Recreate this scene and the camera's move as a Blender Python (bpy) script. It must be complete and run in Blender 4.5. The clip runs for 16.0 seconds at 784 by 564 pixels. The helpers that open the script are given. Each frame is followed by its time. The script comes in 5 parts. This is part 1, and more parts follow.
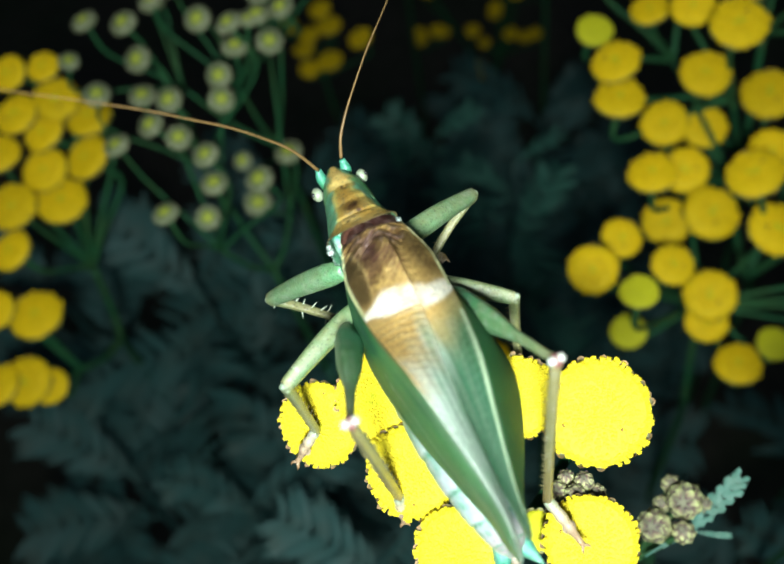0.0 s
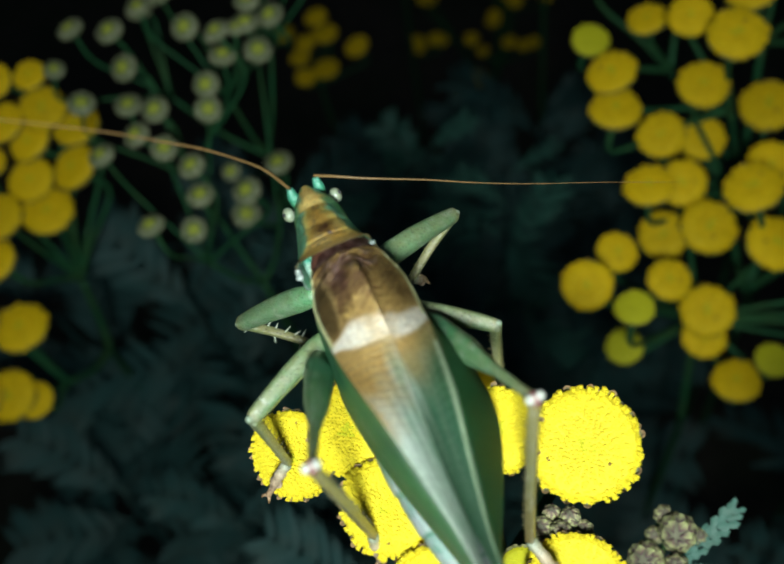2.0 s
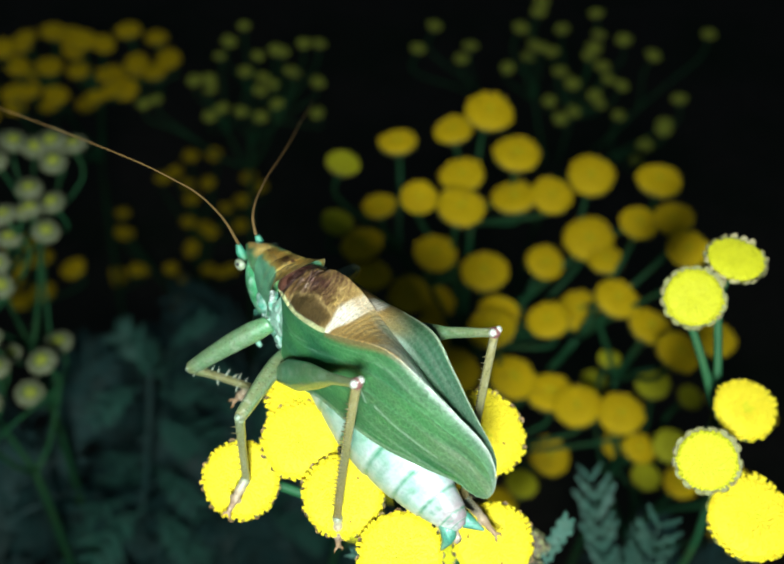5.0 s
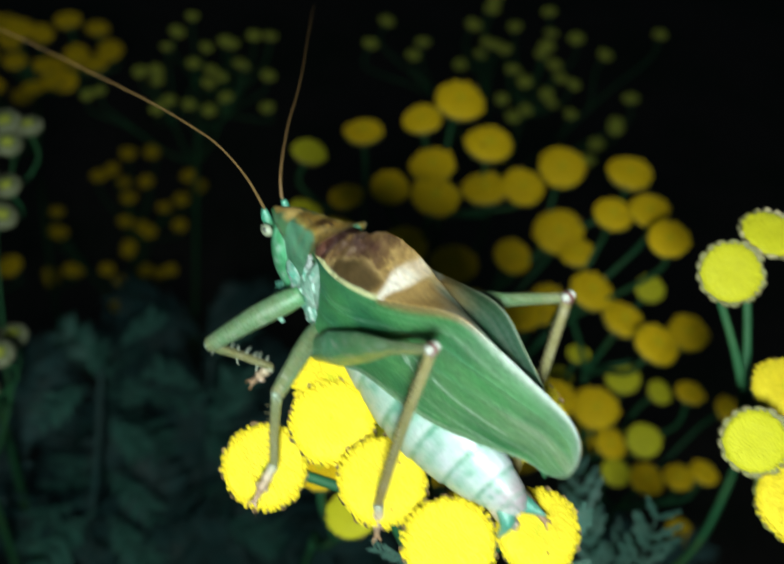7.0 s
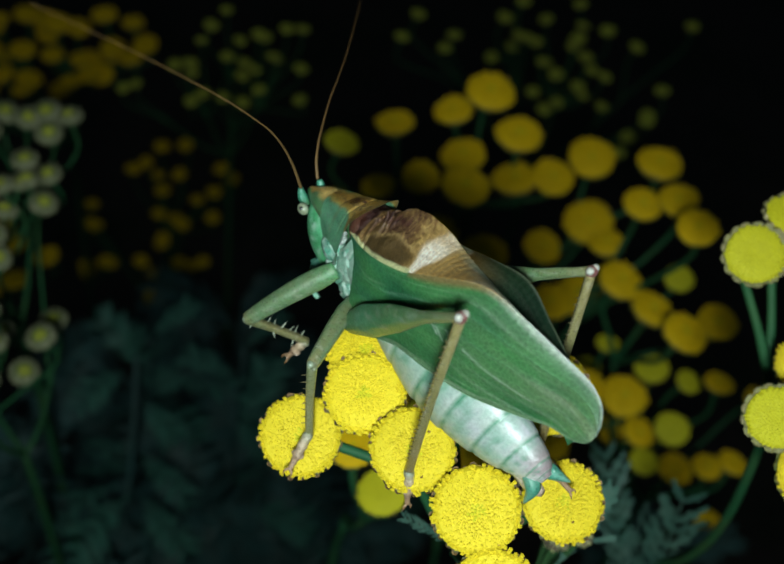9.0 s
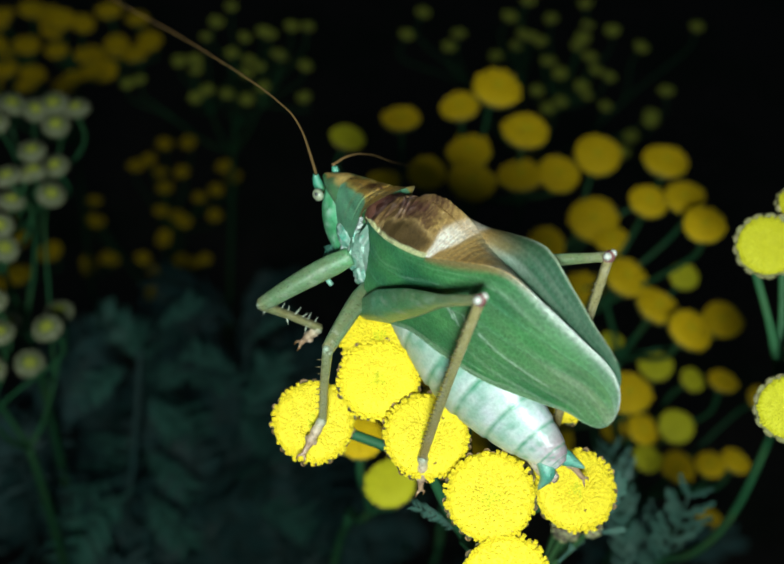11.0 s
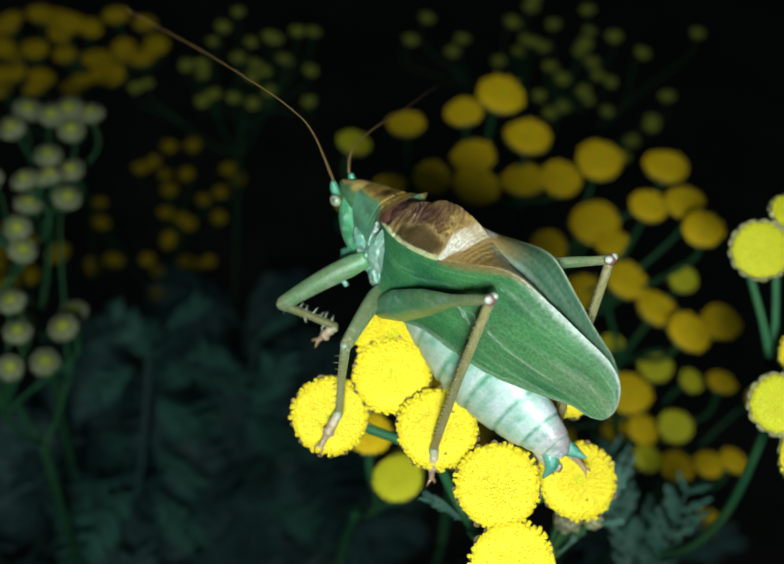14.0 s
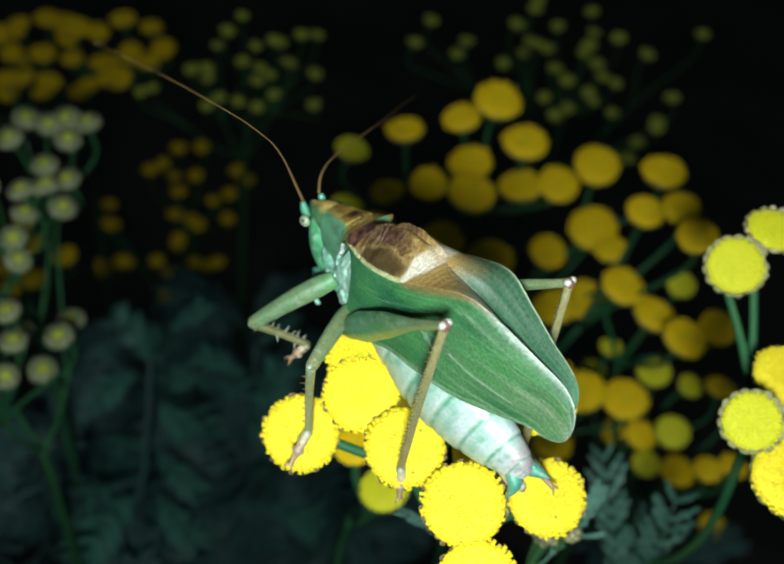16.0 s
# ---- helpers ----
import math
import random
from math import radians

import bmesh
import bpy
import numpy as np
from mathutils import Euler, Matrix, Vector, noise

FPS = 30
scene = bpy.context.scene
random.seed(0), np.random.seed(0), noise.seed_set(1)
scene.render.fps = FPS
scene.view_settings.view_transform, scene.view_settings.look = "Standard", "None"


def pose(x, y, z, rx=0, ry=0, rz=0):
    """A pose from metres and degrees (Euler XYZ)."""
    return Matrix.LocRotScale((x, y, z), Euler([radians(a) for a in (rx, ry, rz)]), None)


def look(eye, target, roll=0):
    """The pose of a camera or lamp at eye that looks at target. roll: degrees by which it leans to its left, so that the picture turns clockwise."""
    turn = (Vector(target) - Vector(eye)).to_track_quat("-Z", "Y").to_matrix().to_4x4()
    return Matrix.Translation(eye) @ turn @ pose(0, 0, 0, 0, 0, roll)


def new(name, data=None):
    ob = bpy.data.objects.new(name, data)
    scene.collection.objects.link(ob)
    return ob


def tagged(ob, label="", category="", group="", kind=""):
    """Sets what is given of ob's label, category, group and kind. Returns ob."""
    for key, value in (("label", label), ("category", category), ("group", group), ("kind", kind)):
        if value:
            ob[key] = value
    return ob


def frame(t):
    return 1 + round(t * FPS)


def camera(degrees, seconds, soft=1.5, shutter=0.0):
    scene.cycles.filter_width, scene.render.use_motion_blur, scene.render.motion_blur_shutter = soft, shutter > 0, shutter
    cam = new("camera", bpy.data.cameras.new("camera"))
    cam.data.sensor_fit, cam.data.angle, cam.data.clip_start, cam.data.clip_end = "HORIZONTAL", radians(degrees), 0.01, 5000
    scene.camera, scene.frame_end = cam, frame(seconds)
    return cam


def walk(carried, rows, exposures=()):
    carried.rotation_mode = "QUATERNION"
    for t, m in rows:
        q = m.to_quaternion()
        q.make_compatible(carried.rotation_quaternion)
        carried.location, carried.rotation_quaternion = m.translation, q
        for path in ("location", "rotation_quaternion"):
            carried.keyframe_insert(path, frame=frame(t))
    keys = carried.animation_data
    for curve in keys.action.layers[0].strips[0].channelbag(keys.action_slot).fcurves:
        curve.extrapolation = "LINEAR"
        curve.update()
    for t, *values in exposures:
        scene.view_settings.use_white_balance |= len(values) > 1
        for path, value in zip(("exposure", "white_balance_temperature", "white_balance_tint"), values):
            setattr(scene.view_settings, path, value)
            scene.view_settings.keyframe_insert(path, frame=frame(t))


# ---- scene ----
cam = camera(43.53, 16.0, soft=1.8, shutter=0.6)
PATH = [
    (0, (0.02928, -0.00855, 0.88032), (0.02028, 0.25035, 0.45267), -13.22),
    (0.5, (0.02989, -0.00732, 0.87933), (0.02042, 0.25371, 0.45298), -13.47),
    (1, (0.03050, -0.00534, 0.87666), (0.02443, 0.25510, 0.44988), -13.03),
    (1.5, (0.03249, -0.00566, 0.87779), (0.02555, 0.25596, 0.45175), -13.08),
    (2, (0.03156, -0.00519, 0.87686), (0.02323, 0.25674, 0.45103), -12.87),
    (2.5, (0.02860, -0.00484, 0.87729), (0.01375, 0.25589, 0.45091), -14.22),
    (3, (0.03127, -0.00707, 0.87845), (0.01933, 0.25501, 0.45281), -13.82),
    (3.5, (0.02340, -0.01445, 0.88244), (0.04683, 0.26674, 0.46966), -8.81),
    (4, (0.01566, -0.01957, 0.88581), (0.09578, 0.29048, 0.50182), -2.45),
    (4.5, (0.00772, -0.02674, 0.88489), (0.14315, 0.28874, 0.52140), 2.54),
    (4.7, (0.00478, -0.02742, 0.88407), (0.15919, 0.28712, 0.52739), 4.63),
    (6.8, (-0.00687, -0.01635, 0.87370), (0.19982, 0.27929, 0.52747), 10.89),
    (7, (-0.00659, -0.01976, 0.87327), (0.20022, 0.27570, 0.52695), 11.04),
    (7.5, (-0.00349, -0.02457, 0.87280), (0.19455, 0.26860, 0.51948), 10.59),
    (8, (-0.00777, -0.02481, 0.87303), (0.18596, 0.27262, 0.52089), 10.43),
    (8.5, (-0.00858, -0.02310, 0.87465), (0.18413, 0.27743, 0.52459), 9.66),
    (11, (-0.01025, -0.02345, 0.87339), (0.18259, 0.27735, 0.52363), 10.12),
    (11.5, (-0.01097, -0.02439, 0.87381), (0.18452, 0.27220, 0.52193), 10.81),
    (12, (-0.01086, -0.02657, 0.87592), (0.18800, 0.27280, 0.52831), 11.01),
    (12.5, (-0.01308, -0.02702, 0.87606), (0.18318, 0.27122, 0.52601), 10.93),
    (13, (-0.01270, -0.02685, 0.87676), (0.18135, 0.27350, 0.52728), 10.52),
    (13.5, (-0.01172, -0.02509, 0.87576), (0.18123, 0.27641, 0.52665), 10.21),
    (14, (-0.01362, -0.02644, 0.87714), (0.17906, 0.27538, 0.52817), 10.23),
    (14.5, (-0.01404, -0.02443, 0.87657), (0.17975, 0.27623, 0.52721), 10.16),
    (15, (-0.01475, -0.02581, 0.87724), (0.17857, 0.27433, 0.52718), 9.96),
    (15.5, (-0.01160, -0.02742, 0.87778), (0.18614, 0.27158, 0.52922), 10.57),
    (16, (-0.00908, -0.02745, 0.87996), (0.17656, 0.27673, 0.52923), 9.30),
]
EXPOSURES = [(0, 0.8), (0.5, 0.1), (1, 0.0), (1.5, 0.0), (2.5, -0.1), (3, 0.05), (3.5, 0.15), (4, 0.55), (4.5, 0.65), (7, 0.15), (7.5, -0.4), (8, -0.7), (8.5, -0.6), (11, 0.0), (12.0, -0.12), (13, -0.05), (14.5, 0.15), (15.5, 0.1), (16, 0.35)]
walk(cam, [(t, look(eye, target, roll)) for t, eye, target, roll in PATH], EXPOSURES)
cam.data.dof.use_dof = True
cam.data.dof.focus_distance = 0.090
cam.data.dof.aperture_fstop = 33.0

# ---- light: a dark night, one small white lamp carried beside the lens (built below, it glows by its material) ----
night = bpy.data.worlds.new("night_sky")
night.use_nodes = True
night.node_tree.nodes["Background"].inputs[0].default_value = (0.10, 0.16, 0.22, 1)
night.node_tree.nodes["Background"].inputs[1].default_value = 0.15
scene.world = night

MM = 0.001


# ---- materials ----
def shader(name, base, rough=0.5, spread=0.25, grain=400.0, bump=0.3, second=None, attribute="", spec=0.5, island=0.0, sheen=0.0, blotch=60.0, thin=0.0, depth=0.0002, cells=0.0, speckle=0.0):
    """A node material: base colour or a colour attribute, varied by two noises, by the object and by the island, with fine relief."""
    m = bpy.data.materials.new(name)
    m.use_nodes = True
    nodes, links = m.node_tree.nodes, m.node_tree.links
    p = nodes["Principled BSDF"]
    p.inputs["Roughness"].default_value = rough
    p.inputs["Specular IOR Level"].default_value = spec
    p.inputs["Sheen Weight"].default_value = sheen
    p.inputs["Subsurface Weight"].default_value = 0.0
    where = nodes.new("ShaderNodeTexCoord")
    fine, wide = nodes.new("ShaderNodeTexNoise"), nodes.new("ShaderNodeTexNoise")
    fine.inputs["Scale"].default_value, wide.inputs["Scale"].default_value = grain, blotch
    fine.inputs["Detail"].default_value, wide.inputs["Detail"].default_value = 3, 2
    for n in (fine, wide):
        links.new(where.outputs["Object"], n.inputs["Vector"])
    if attribute:
        colour = nodes.new("ShaderNodeAttribute")
        colour.attribute_name = attribute
        first = colour.outputs["Color"]
    else:
        colour = nodes.new("ShaderNodeRGB")
        colour.outputs[0].default_value = (*base, 1)
        first = colour.outputs[0]
    if second:
        ramp = nodes.new("ShaderNodeMapRange")
        ramp.inputs["From Min"].default_value, ramp.inputs["From Max"].default_value = 0.42, 0.68
        links.new(wide.outputs["Fac"], ramp.inputs["Value"])
        blend = nodes.new("ShaderNodeMix")
        blend.data_type = "RGBA"
        links.new(ramp.outputs[0], blend.inputs["Factor"])
        links.new(first, blend.inputs["A"])
        blend.inputs["B"].default_value = (*second, 1)
        first = blend.outputs["Result"]
    # brightness: fine noise, plus a random share by object and by island
    total = nodes.new("ShaderNodeMath")
    total.operation = "MULTIPLY_ADD"
    total.inputs[1].default_value, total.inputs[2].default_value = 2 * spread, 1 - spread
    links.new(fine.outputs["Fac"], total.inputs[0])
    value = total.outputs[0]
    for node, socket, amount in ((nodes.new("ShaderNodeObjectInfo"), "Random", 0.18), (nodes.new("ShaderNodeNewGeometry"), "Random Per Island", island)):
        more = nodes.new("ShaderNodeMath")
        more.operation = "MULTIPLY_ADD"
        more.inputs[1].default_value = amount
        links.new(node.outputs[socket], more.inputs[0])
        links.new(value, more.inputs[2])
        value = more.outputs[0]
    if speckle:  # dark dots and pits
        dots = nodes.new("ShaderNodeTexVoronoi")
        dots.inputs["Scale"].default_value = 3.0
        links.new(where.outputs["Object"], dots.inputs["Vector"])
        spot = nodes.new("ShaderNodeMapRange")
        spot.inputs["From Min"].default_value, spot.inputs["From Max"].default_value = 0.12, 0.38
        spot.inputs["To Min"].default_value = 1 - speckle
        links.new(dots.outputs["Distance"], spot.inputs["Value"])
        shade = nodes.new("ShaderNodeMath")
        shade.operation = "MULTIPLY"
        links.new(spot.outputs[0], shade.inputs[0])
        links.new(value, shade.inputs[1])
        value = shade.outputs[0]
    if cells:  # a net of fine paler veins, also raised
        net = nodes.new("ShaderNodeTexVoronoi")
        net.feature = "DISTANCE_TO_EDGE"
        net.inputs["Scale"].default_value = cells
        links.new(where.outputs["Object"], net.inputs["Vector"])
        ridge = nodes.new("ShaderNodeMapRange")
        ridge.inputs["From Max"].default_value = 0.09
        ridge.inputs["To Min"].default_value, ridge.inputs["To Max"].default_value = 0.30, 0.0
        links.new(net.outputs["Distance"], ridge.inputs["Value"])
        paler = nodes.new("ShaderNodeMath")
        paler.operation = "MULTIPLY_ADD"
        paler.inputs[1].default_value = 1.1
        links.new(ridge.outputs[0], paler.inputs[0])
        links.new(value, paler.inputs[2])
        value = paler.outputs[0]
    hsv = nodes.new("ShaderNodeHueSaturation")
    links.new(value, hsv.inputs["Value"])
    links.new(first, hsv.inputs["Color"])
    links.new(hsv.outputs[0], p.inputs["Base Color"])
    if bump:
        relief = nodes.new("ShaderNodeBump")
        relief.inputs["Strength"].default_value = bump
        relief.inputs["Distance"].default_value = depth
        links.new(fine.outputs["Fac"], relief.inputs["Height"])
        if cells:
            both = nodes.new("ShaderNodeMath")
            links.new(ridge.outputs[0], both.inputs[0])
            links.new(fine.outputs["Fac"], both.inputs[1])
            links.new(both.outputs[0], relief.inputs["Height"])
        links.new(relief.outputs[0], p.inputs["Normal"])
    if thin:
        p.inputs["Transmission Weight"].default_value = 0.0
        glow = nodes.new("ShaderNodeBsdfTranslucent")
        links.new(hsv.outputs[0], glow.inputs["Color"])
        both = nodes.new("ShaderNodeMixShader")
        both.inputs[0].default_value = thin
        links.new(p.outputs[0], both.inputs[1])
        links.new(glow.outputs[0], both.inputs[2])
        links.new(both.outputs[0], nodes["Material Output"].inputs["Surface"])
    return m


FLORET = shader("lemon_yellow_florets", (0.585, 0.465, 0.022), 0.55, 0.12, 900, 0.2, (0.56, 0.42, 0.016), island=0.16, spec=0.15, blotch=300)
# copy of FLORET whose deeper hue stands in for weaker light on far heads
FAR_FLORET = shader("deep_yellow_florets", (0.60, 0.40, 0.005), 0.58, 0.16, 900, 0.2, (0.55, 0.35, 0.004), island=0.24, spec=0.15, blotch=300)
YOUNG = shader("greenish_florets", (0.47, 0.425, 0.008), 0.6, 0.15, 900, 0.2, (0.38, 0.37, 0.02), island=0.15, spec=0.25, blotch=500)
WITHERED = shader("withered_floret", (0.16, 0.09, 0.02), 0.7, 0.3, 900, 0.2, island=0.3, spec=0.2)
BUD = shader("pale_bud_top", (0.24, 0.27, 0.03), 0.6, 0.2, 900, 0.2, (0.34, 0.33, 0.04), island=0.2, spec=0.3, blotch=500)
BRACT = shader("papery_bracts", (0.2, 0.25, 0.1), 0.6, 0.25, 900, 0.3, attribute="tone", island=0.25, spec=0.3)
PURPLE = shader("purple_bud_scales", (0.2, 0.14, 0.17), 0.55, 0.25, 1200, 0.3, attribute="tone", island=0.25, spec=0.15)
STEM = shader("green_stem", (0.016, 0.080, 0.030), 0.6, 0.25, 500, 0.4, (0.030, 0.080, 0.026), spec=0.2, blotch=90)
LEAF = shader("feathery_leaf", (0.046, 0.12, 0.088), 0.55, 0.3, 500, 0.5, (0.07, 0.13, 0.095), spec=0.4, blotch=40, thin=0.15)
TEAL_LEAF = shader("blue_green_leaf", (0.04, 0.14, 0.10), 0.5, 0.3, 500, 0.5, (0.06, 0.15, 0.11), spec=0.4, blotch=40, thin=0.15)
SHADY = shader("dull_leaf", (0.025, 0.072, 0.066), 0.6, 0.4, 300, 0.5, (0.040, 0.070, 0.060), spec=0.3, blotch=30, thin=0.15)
EARTH = shader("dark_earth", (0.05, 0.04, 0.03), 0.95, 0.4, 60, 0.8, (0.03, 0.035, 0.02), spec=0.1, blotch=6)
SKIN = shader("green_chitin", (0.12, 0.36, 0.17), 0.28, 0.45, 7.0, 0.55, attribute="tone", spec=0.7, blotch=0.4, depth=0.00018, speckle=0.55)
BELLY = shader("pale_belly_skin", (0.2, 0.36, 0.25), 0.42, 0.30, 3.0, 0.5, attribute="tone", spec=0.7, blotch=0.4, depth=0.0001)
WING = shader("veined_wing", (0.08, 0.3, 0.12), 0.42, 0.36, 2.6, 0.6, attribute="tone", spec=1.0, blotch=0.3, thin=0.10, depth=0.0001, cells=2.0, speckle=0.2)
# copy of WING with less gloss, so that the lower wing looks darker
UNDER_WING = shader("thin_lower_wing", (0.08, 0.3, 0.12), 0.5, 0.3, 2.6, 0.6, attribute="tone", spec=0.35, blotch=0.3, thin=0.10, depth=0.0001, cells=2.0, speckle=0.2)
EYE = shader("pale_eye", (0.20, 0.22, 0.14), 0.22, 0.2, 3.0, 0.0, (0.26, 0.30, 0.22), spec=0.6, blotch=1.5)
PUPIL = shader("dark_eye_spot", (0.03, 0.03, 0.03), 0.2, 0.1, 1500, 0.0)
HORN = shader("brown_antenna", (0.15, 0.085, 0.03), 0.5, 0.35, 2.0, 0.2, spec=0.4)
BRISTLE = shader("dark_bristle", (0.12, 0.10, 0.045), 0.5, 0.2, 900, 0.0)
SPINE = shader("pale_spine", (0.27, 0.30, 0.22), 0.4, 0.1, 900, 0.0)


# ---- mesh helpers ----
def curve(points, n):
    """n + 1 points on a smooth curve through the given ones (any number of values each)."""
    p = np.array(points, float)
    p = np.vstack([2 * p[0] - p[1], p, 2 * p[-1] - p[-2]])
    out = []
    for s in np.linspace(0, len(p) - 3 - 1e-9, n + 1):
        i, f = int(s), s - int(s)
        a, b, c, d = p[i:i + 4]
        out.append(0.5 * (2 * b + (c - a) * f + (2 * a - 5 * b + 4 * c - d) * f * f + (3 * b - a - 3 * c + d) * f ** 3))
    return np.array(out)


def tube(bm, points, radii, n=16, sides=8, flat=1.0, tones=None, layer=None, smooth=True, facet=0.0):
    """A closed tube along a smooth curve; radii and tones are spread along it. flat squeezes it sideways, facet gives it four blunt edges."""
    way = curve(points, n)
    s = np.linspace(0, 1, n + 1)
    r = np.interp(s, np.linspace(0, 1, len(radii)), radii)
    tint = None if tones is None else np.array([np.interp(s, np.linspace(0, 1, len(tones)), [t[k] for t in tones]) for k in range(3)]).T
    side = None
    rings = []
    for i, c in enumerate(way):
        d = Vector(way[min(i + 1, n)] - way[max(i - 1, 0)]).normalized()
        if side is None:
            side = d.orthogonal() if abs(d.x) > 0.9 else d.cross(Vector((1, 0, 0))).cross(d)
        side = (side - d * side.dot(d)).normalized()
        up = d.cross(side)
        rings.append([bm.verts.new(Vector(c) + (side * math.cos(a) * flat + up * math.sin(a)) * r[i] * (1 + facet * math.cos(4 * a))) for a in (2 * math.pi * k / sides for k in range(sides))])
    faces = [bm.faces.new((a[k], a[(k + 1) % sides], b[(k + 1) % sides], b[k])) for a, b in zip(rings, rings[1:]) for k in range(sides)]
    faces += [bm.faces.new(rings[0][::-1]), bm.faces.new(rings[-1])]
    for face in faces:
        face.smooth = smooth
    if tint is not None:
        for ring, c in zip(rings, tint):
            for v in ring:
                v[layer] = (*c, 1)
    return rings


def ball(bm, centre, radii, rows=8, sides=12, layer=None, tone=None, turn=None):
    m = Matrix.Translation(centre) @ (turn or Matrix()) @ Matrix.Diagonal((*radii, 1))
    made = bmesh.ops.create_uvsphere(bm, u_segments=sides, v_segments=rows, radius=1, matrix=m)
    for v in made["verts"]:
        if layer is not None:
            v[layer] = (*tone, 1)
        for face in v.link_faces:
            face.smooth = True


def mesh_of(name, bm, *materials):
    bmesh.ops.recalc_face_normals(bm, faces=bm.faces)
    data = bpy.data.meshes.new(name)
    bm.to_mesh(data)
    bm.free()
    for m in materials:
        data.materials.append(m)
    return data


def part(name, bm, material, parent, label="", m=None):
    """A bmesh, or a finished mesh, as one mesh object under its thing or part."""
    data = bm if isinstance(bm, bpy.types.Mesh) else mesh_of(name, bm, material)
    ob = new(name, data)
    ob.parent = parent
    if m is not None:
        ob.matrix_basis = m
    return tagged(ob, label)


def toned():
    bm = bmesh.new()
    return bm, bm.verts.layers.float_color.new("tone")


def facing(place, normal, size=1.0, spin=0.0):
    """A pose whose z axis is the normal."""
    return Matrix.Translation(place) @ Vector(normal).to_track_quat("Z", "Y").to_matrix().to_4x4() @ Matrix.Rotation(spin, 4, "Z") @ Matrix.Diagonal((size, size, size, 1))


# ---- flower heads, of radius 1 ----
def floret_disc(count, lobes, seed, rim=1.0, closed=False, wide=1.0):
    """A button of many small tubular florets set in a spiral on a low dome."""
    rng = random.Random(seed)
    bm = bmesh.new()
    size = 0.98 * wide / math.sqrt(count)
    bulk = [(0.0, 0.055), (0.25 * wide, 0.095), (0.55 * wide, 0.10), (0.85 * wide, 0.025), (0.95 * wide, -0.10), (0.8 * wide, -0.3)]
    rings = [[bm.verts.new((r * math.cos(a), r * math.sin(a), z)) for a in (2 * math.pi * k / 24 for k in range(24))] for r, z in bulk[1:]]
    top = bm.verts.new((0, 0, bulk[0][1]))
    for k in range(24):
        bm.faces.new((top, rings[0][k], rings[0][(k + 1) % 24]))
        for a, b in zip(rings, rings[1:]):
            bm.faces.new((a[k], a[(k + 1) % 24], b[(k + 1) % 24], b[k]))
    for i in range(count):
        r = math.sqrt((i + 0.5) / count)
        a = i * 2.399963 + rng.uniform(-0.08, 0.08)
        dip = -0.07 * math.exp(-(r / 0.22) ** 2)
        z = 0.15 - 0.17 * r ** 3.0 + dip + rng.uniform(-0.03, 0.03) * (0.3 if closed else 1)
        lean = (0.15 + 1.0 * max(0, r - 0.72) / 0.28 * rim) * (1 if r > 0.3 else 0.4) + rng.uniform(-0.15, 0.15) * (0.3 if closed else 1)
        r *= wide * (0.975 + 0.03 * math.sin(3 * a + seed) + (0.06 * rng.random() if r > 0.9 and not closed else 0))
        m = Matrix.Translation((r * math.cos(a), r * math.sin(a), z)) @ Matrix.Rotation(a, 4, "Z") @ Matrix.Rotation(lean, 4, "Y") @ Matrix.Rotation(rng.uniform(0, 6), 4, "Z")
        s = size * rng.uniform(0.88, 1.06)
        tall = 0.16 + (0.05 * rng.random() if r > 0.8 else 0)
        bud = closed or r < rng.uniform(0.55, 0.92) * wide
        def ring(rad, h, n, odd=0.0, low=0.0):
            return [bm.verts.new(m @ Vector(((rad - odd * (k % 2)) * math.cos(2 * math.pi * k / n), (rad - odd * (k % 2)) * math.sin(2 * math.pi * k / n), h - low * (k % 2)))) for k in range(n)]
        n = lobes * 2 if lobes and not bud else 6
        rows = [ring(s * 0.55, -tall, n)]
        if bud:
            rows += [ring(s * 0.92, -0.45 * s, n), ring(s * 0.74, 0.22 * s, n)]
            tip = bm.verts.new(m @ Vector((0, 0, 0.48 * s)))
        else:
            rows += [ring(s * 1.16, 0.0, n, s * 0.36, s * 0.25)]
            tip = bm.verts.new(m @ Vector((0, 0, -s * 0.22)))
        slot = 1 if r < 0.16 * rng.uniform(0.6, 1.4) and not closed else 2 if rng.random() < (0.16 if r < 0.12 else 0.003) and not closed else 0
        for low, high in zip(rows, rows[1:]):
            for k in range(n):
                bm.faces.new((low[k], low[(k + 1) % n], high[(k + 1) % n], high[k])).material_index = slot
        for k in range(n):
            bm.faces.new((rows[-1][k], rows[-1][(k + 1) % n], tip)).material_index = slot
    return bm


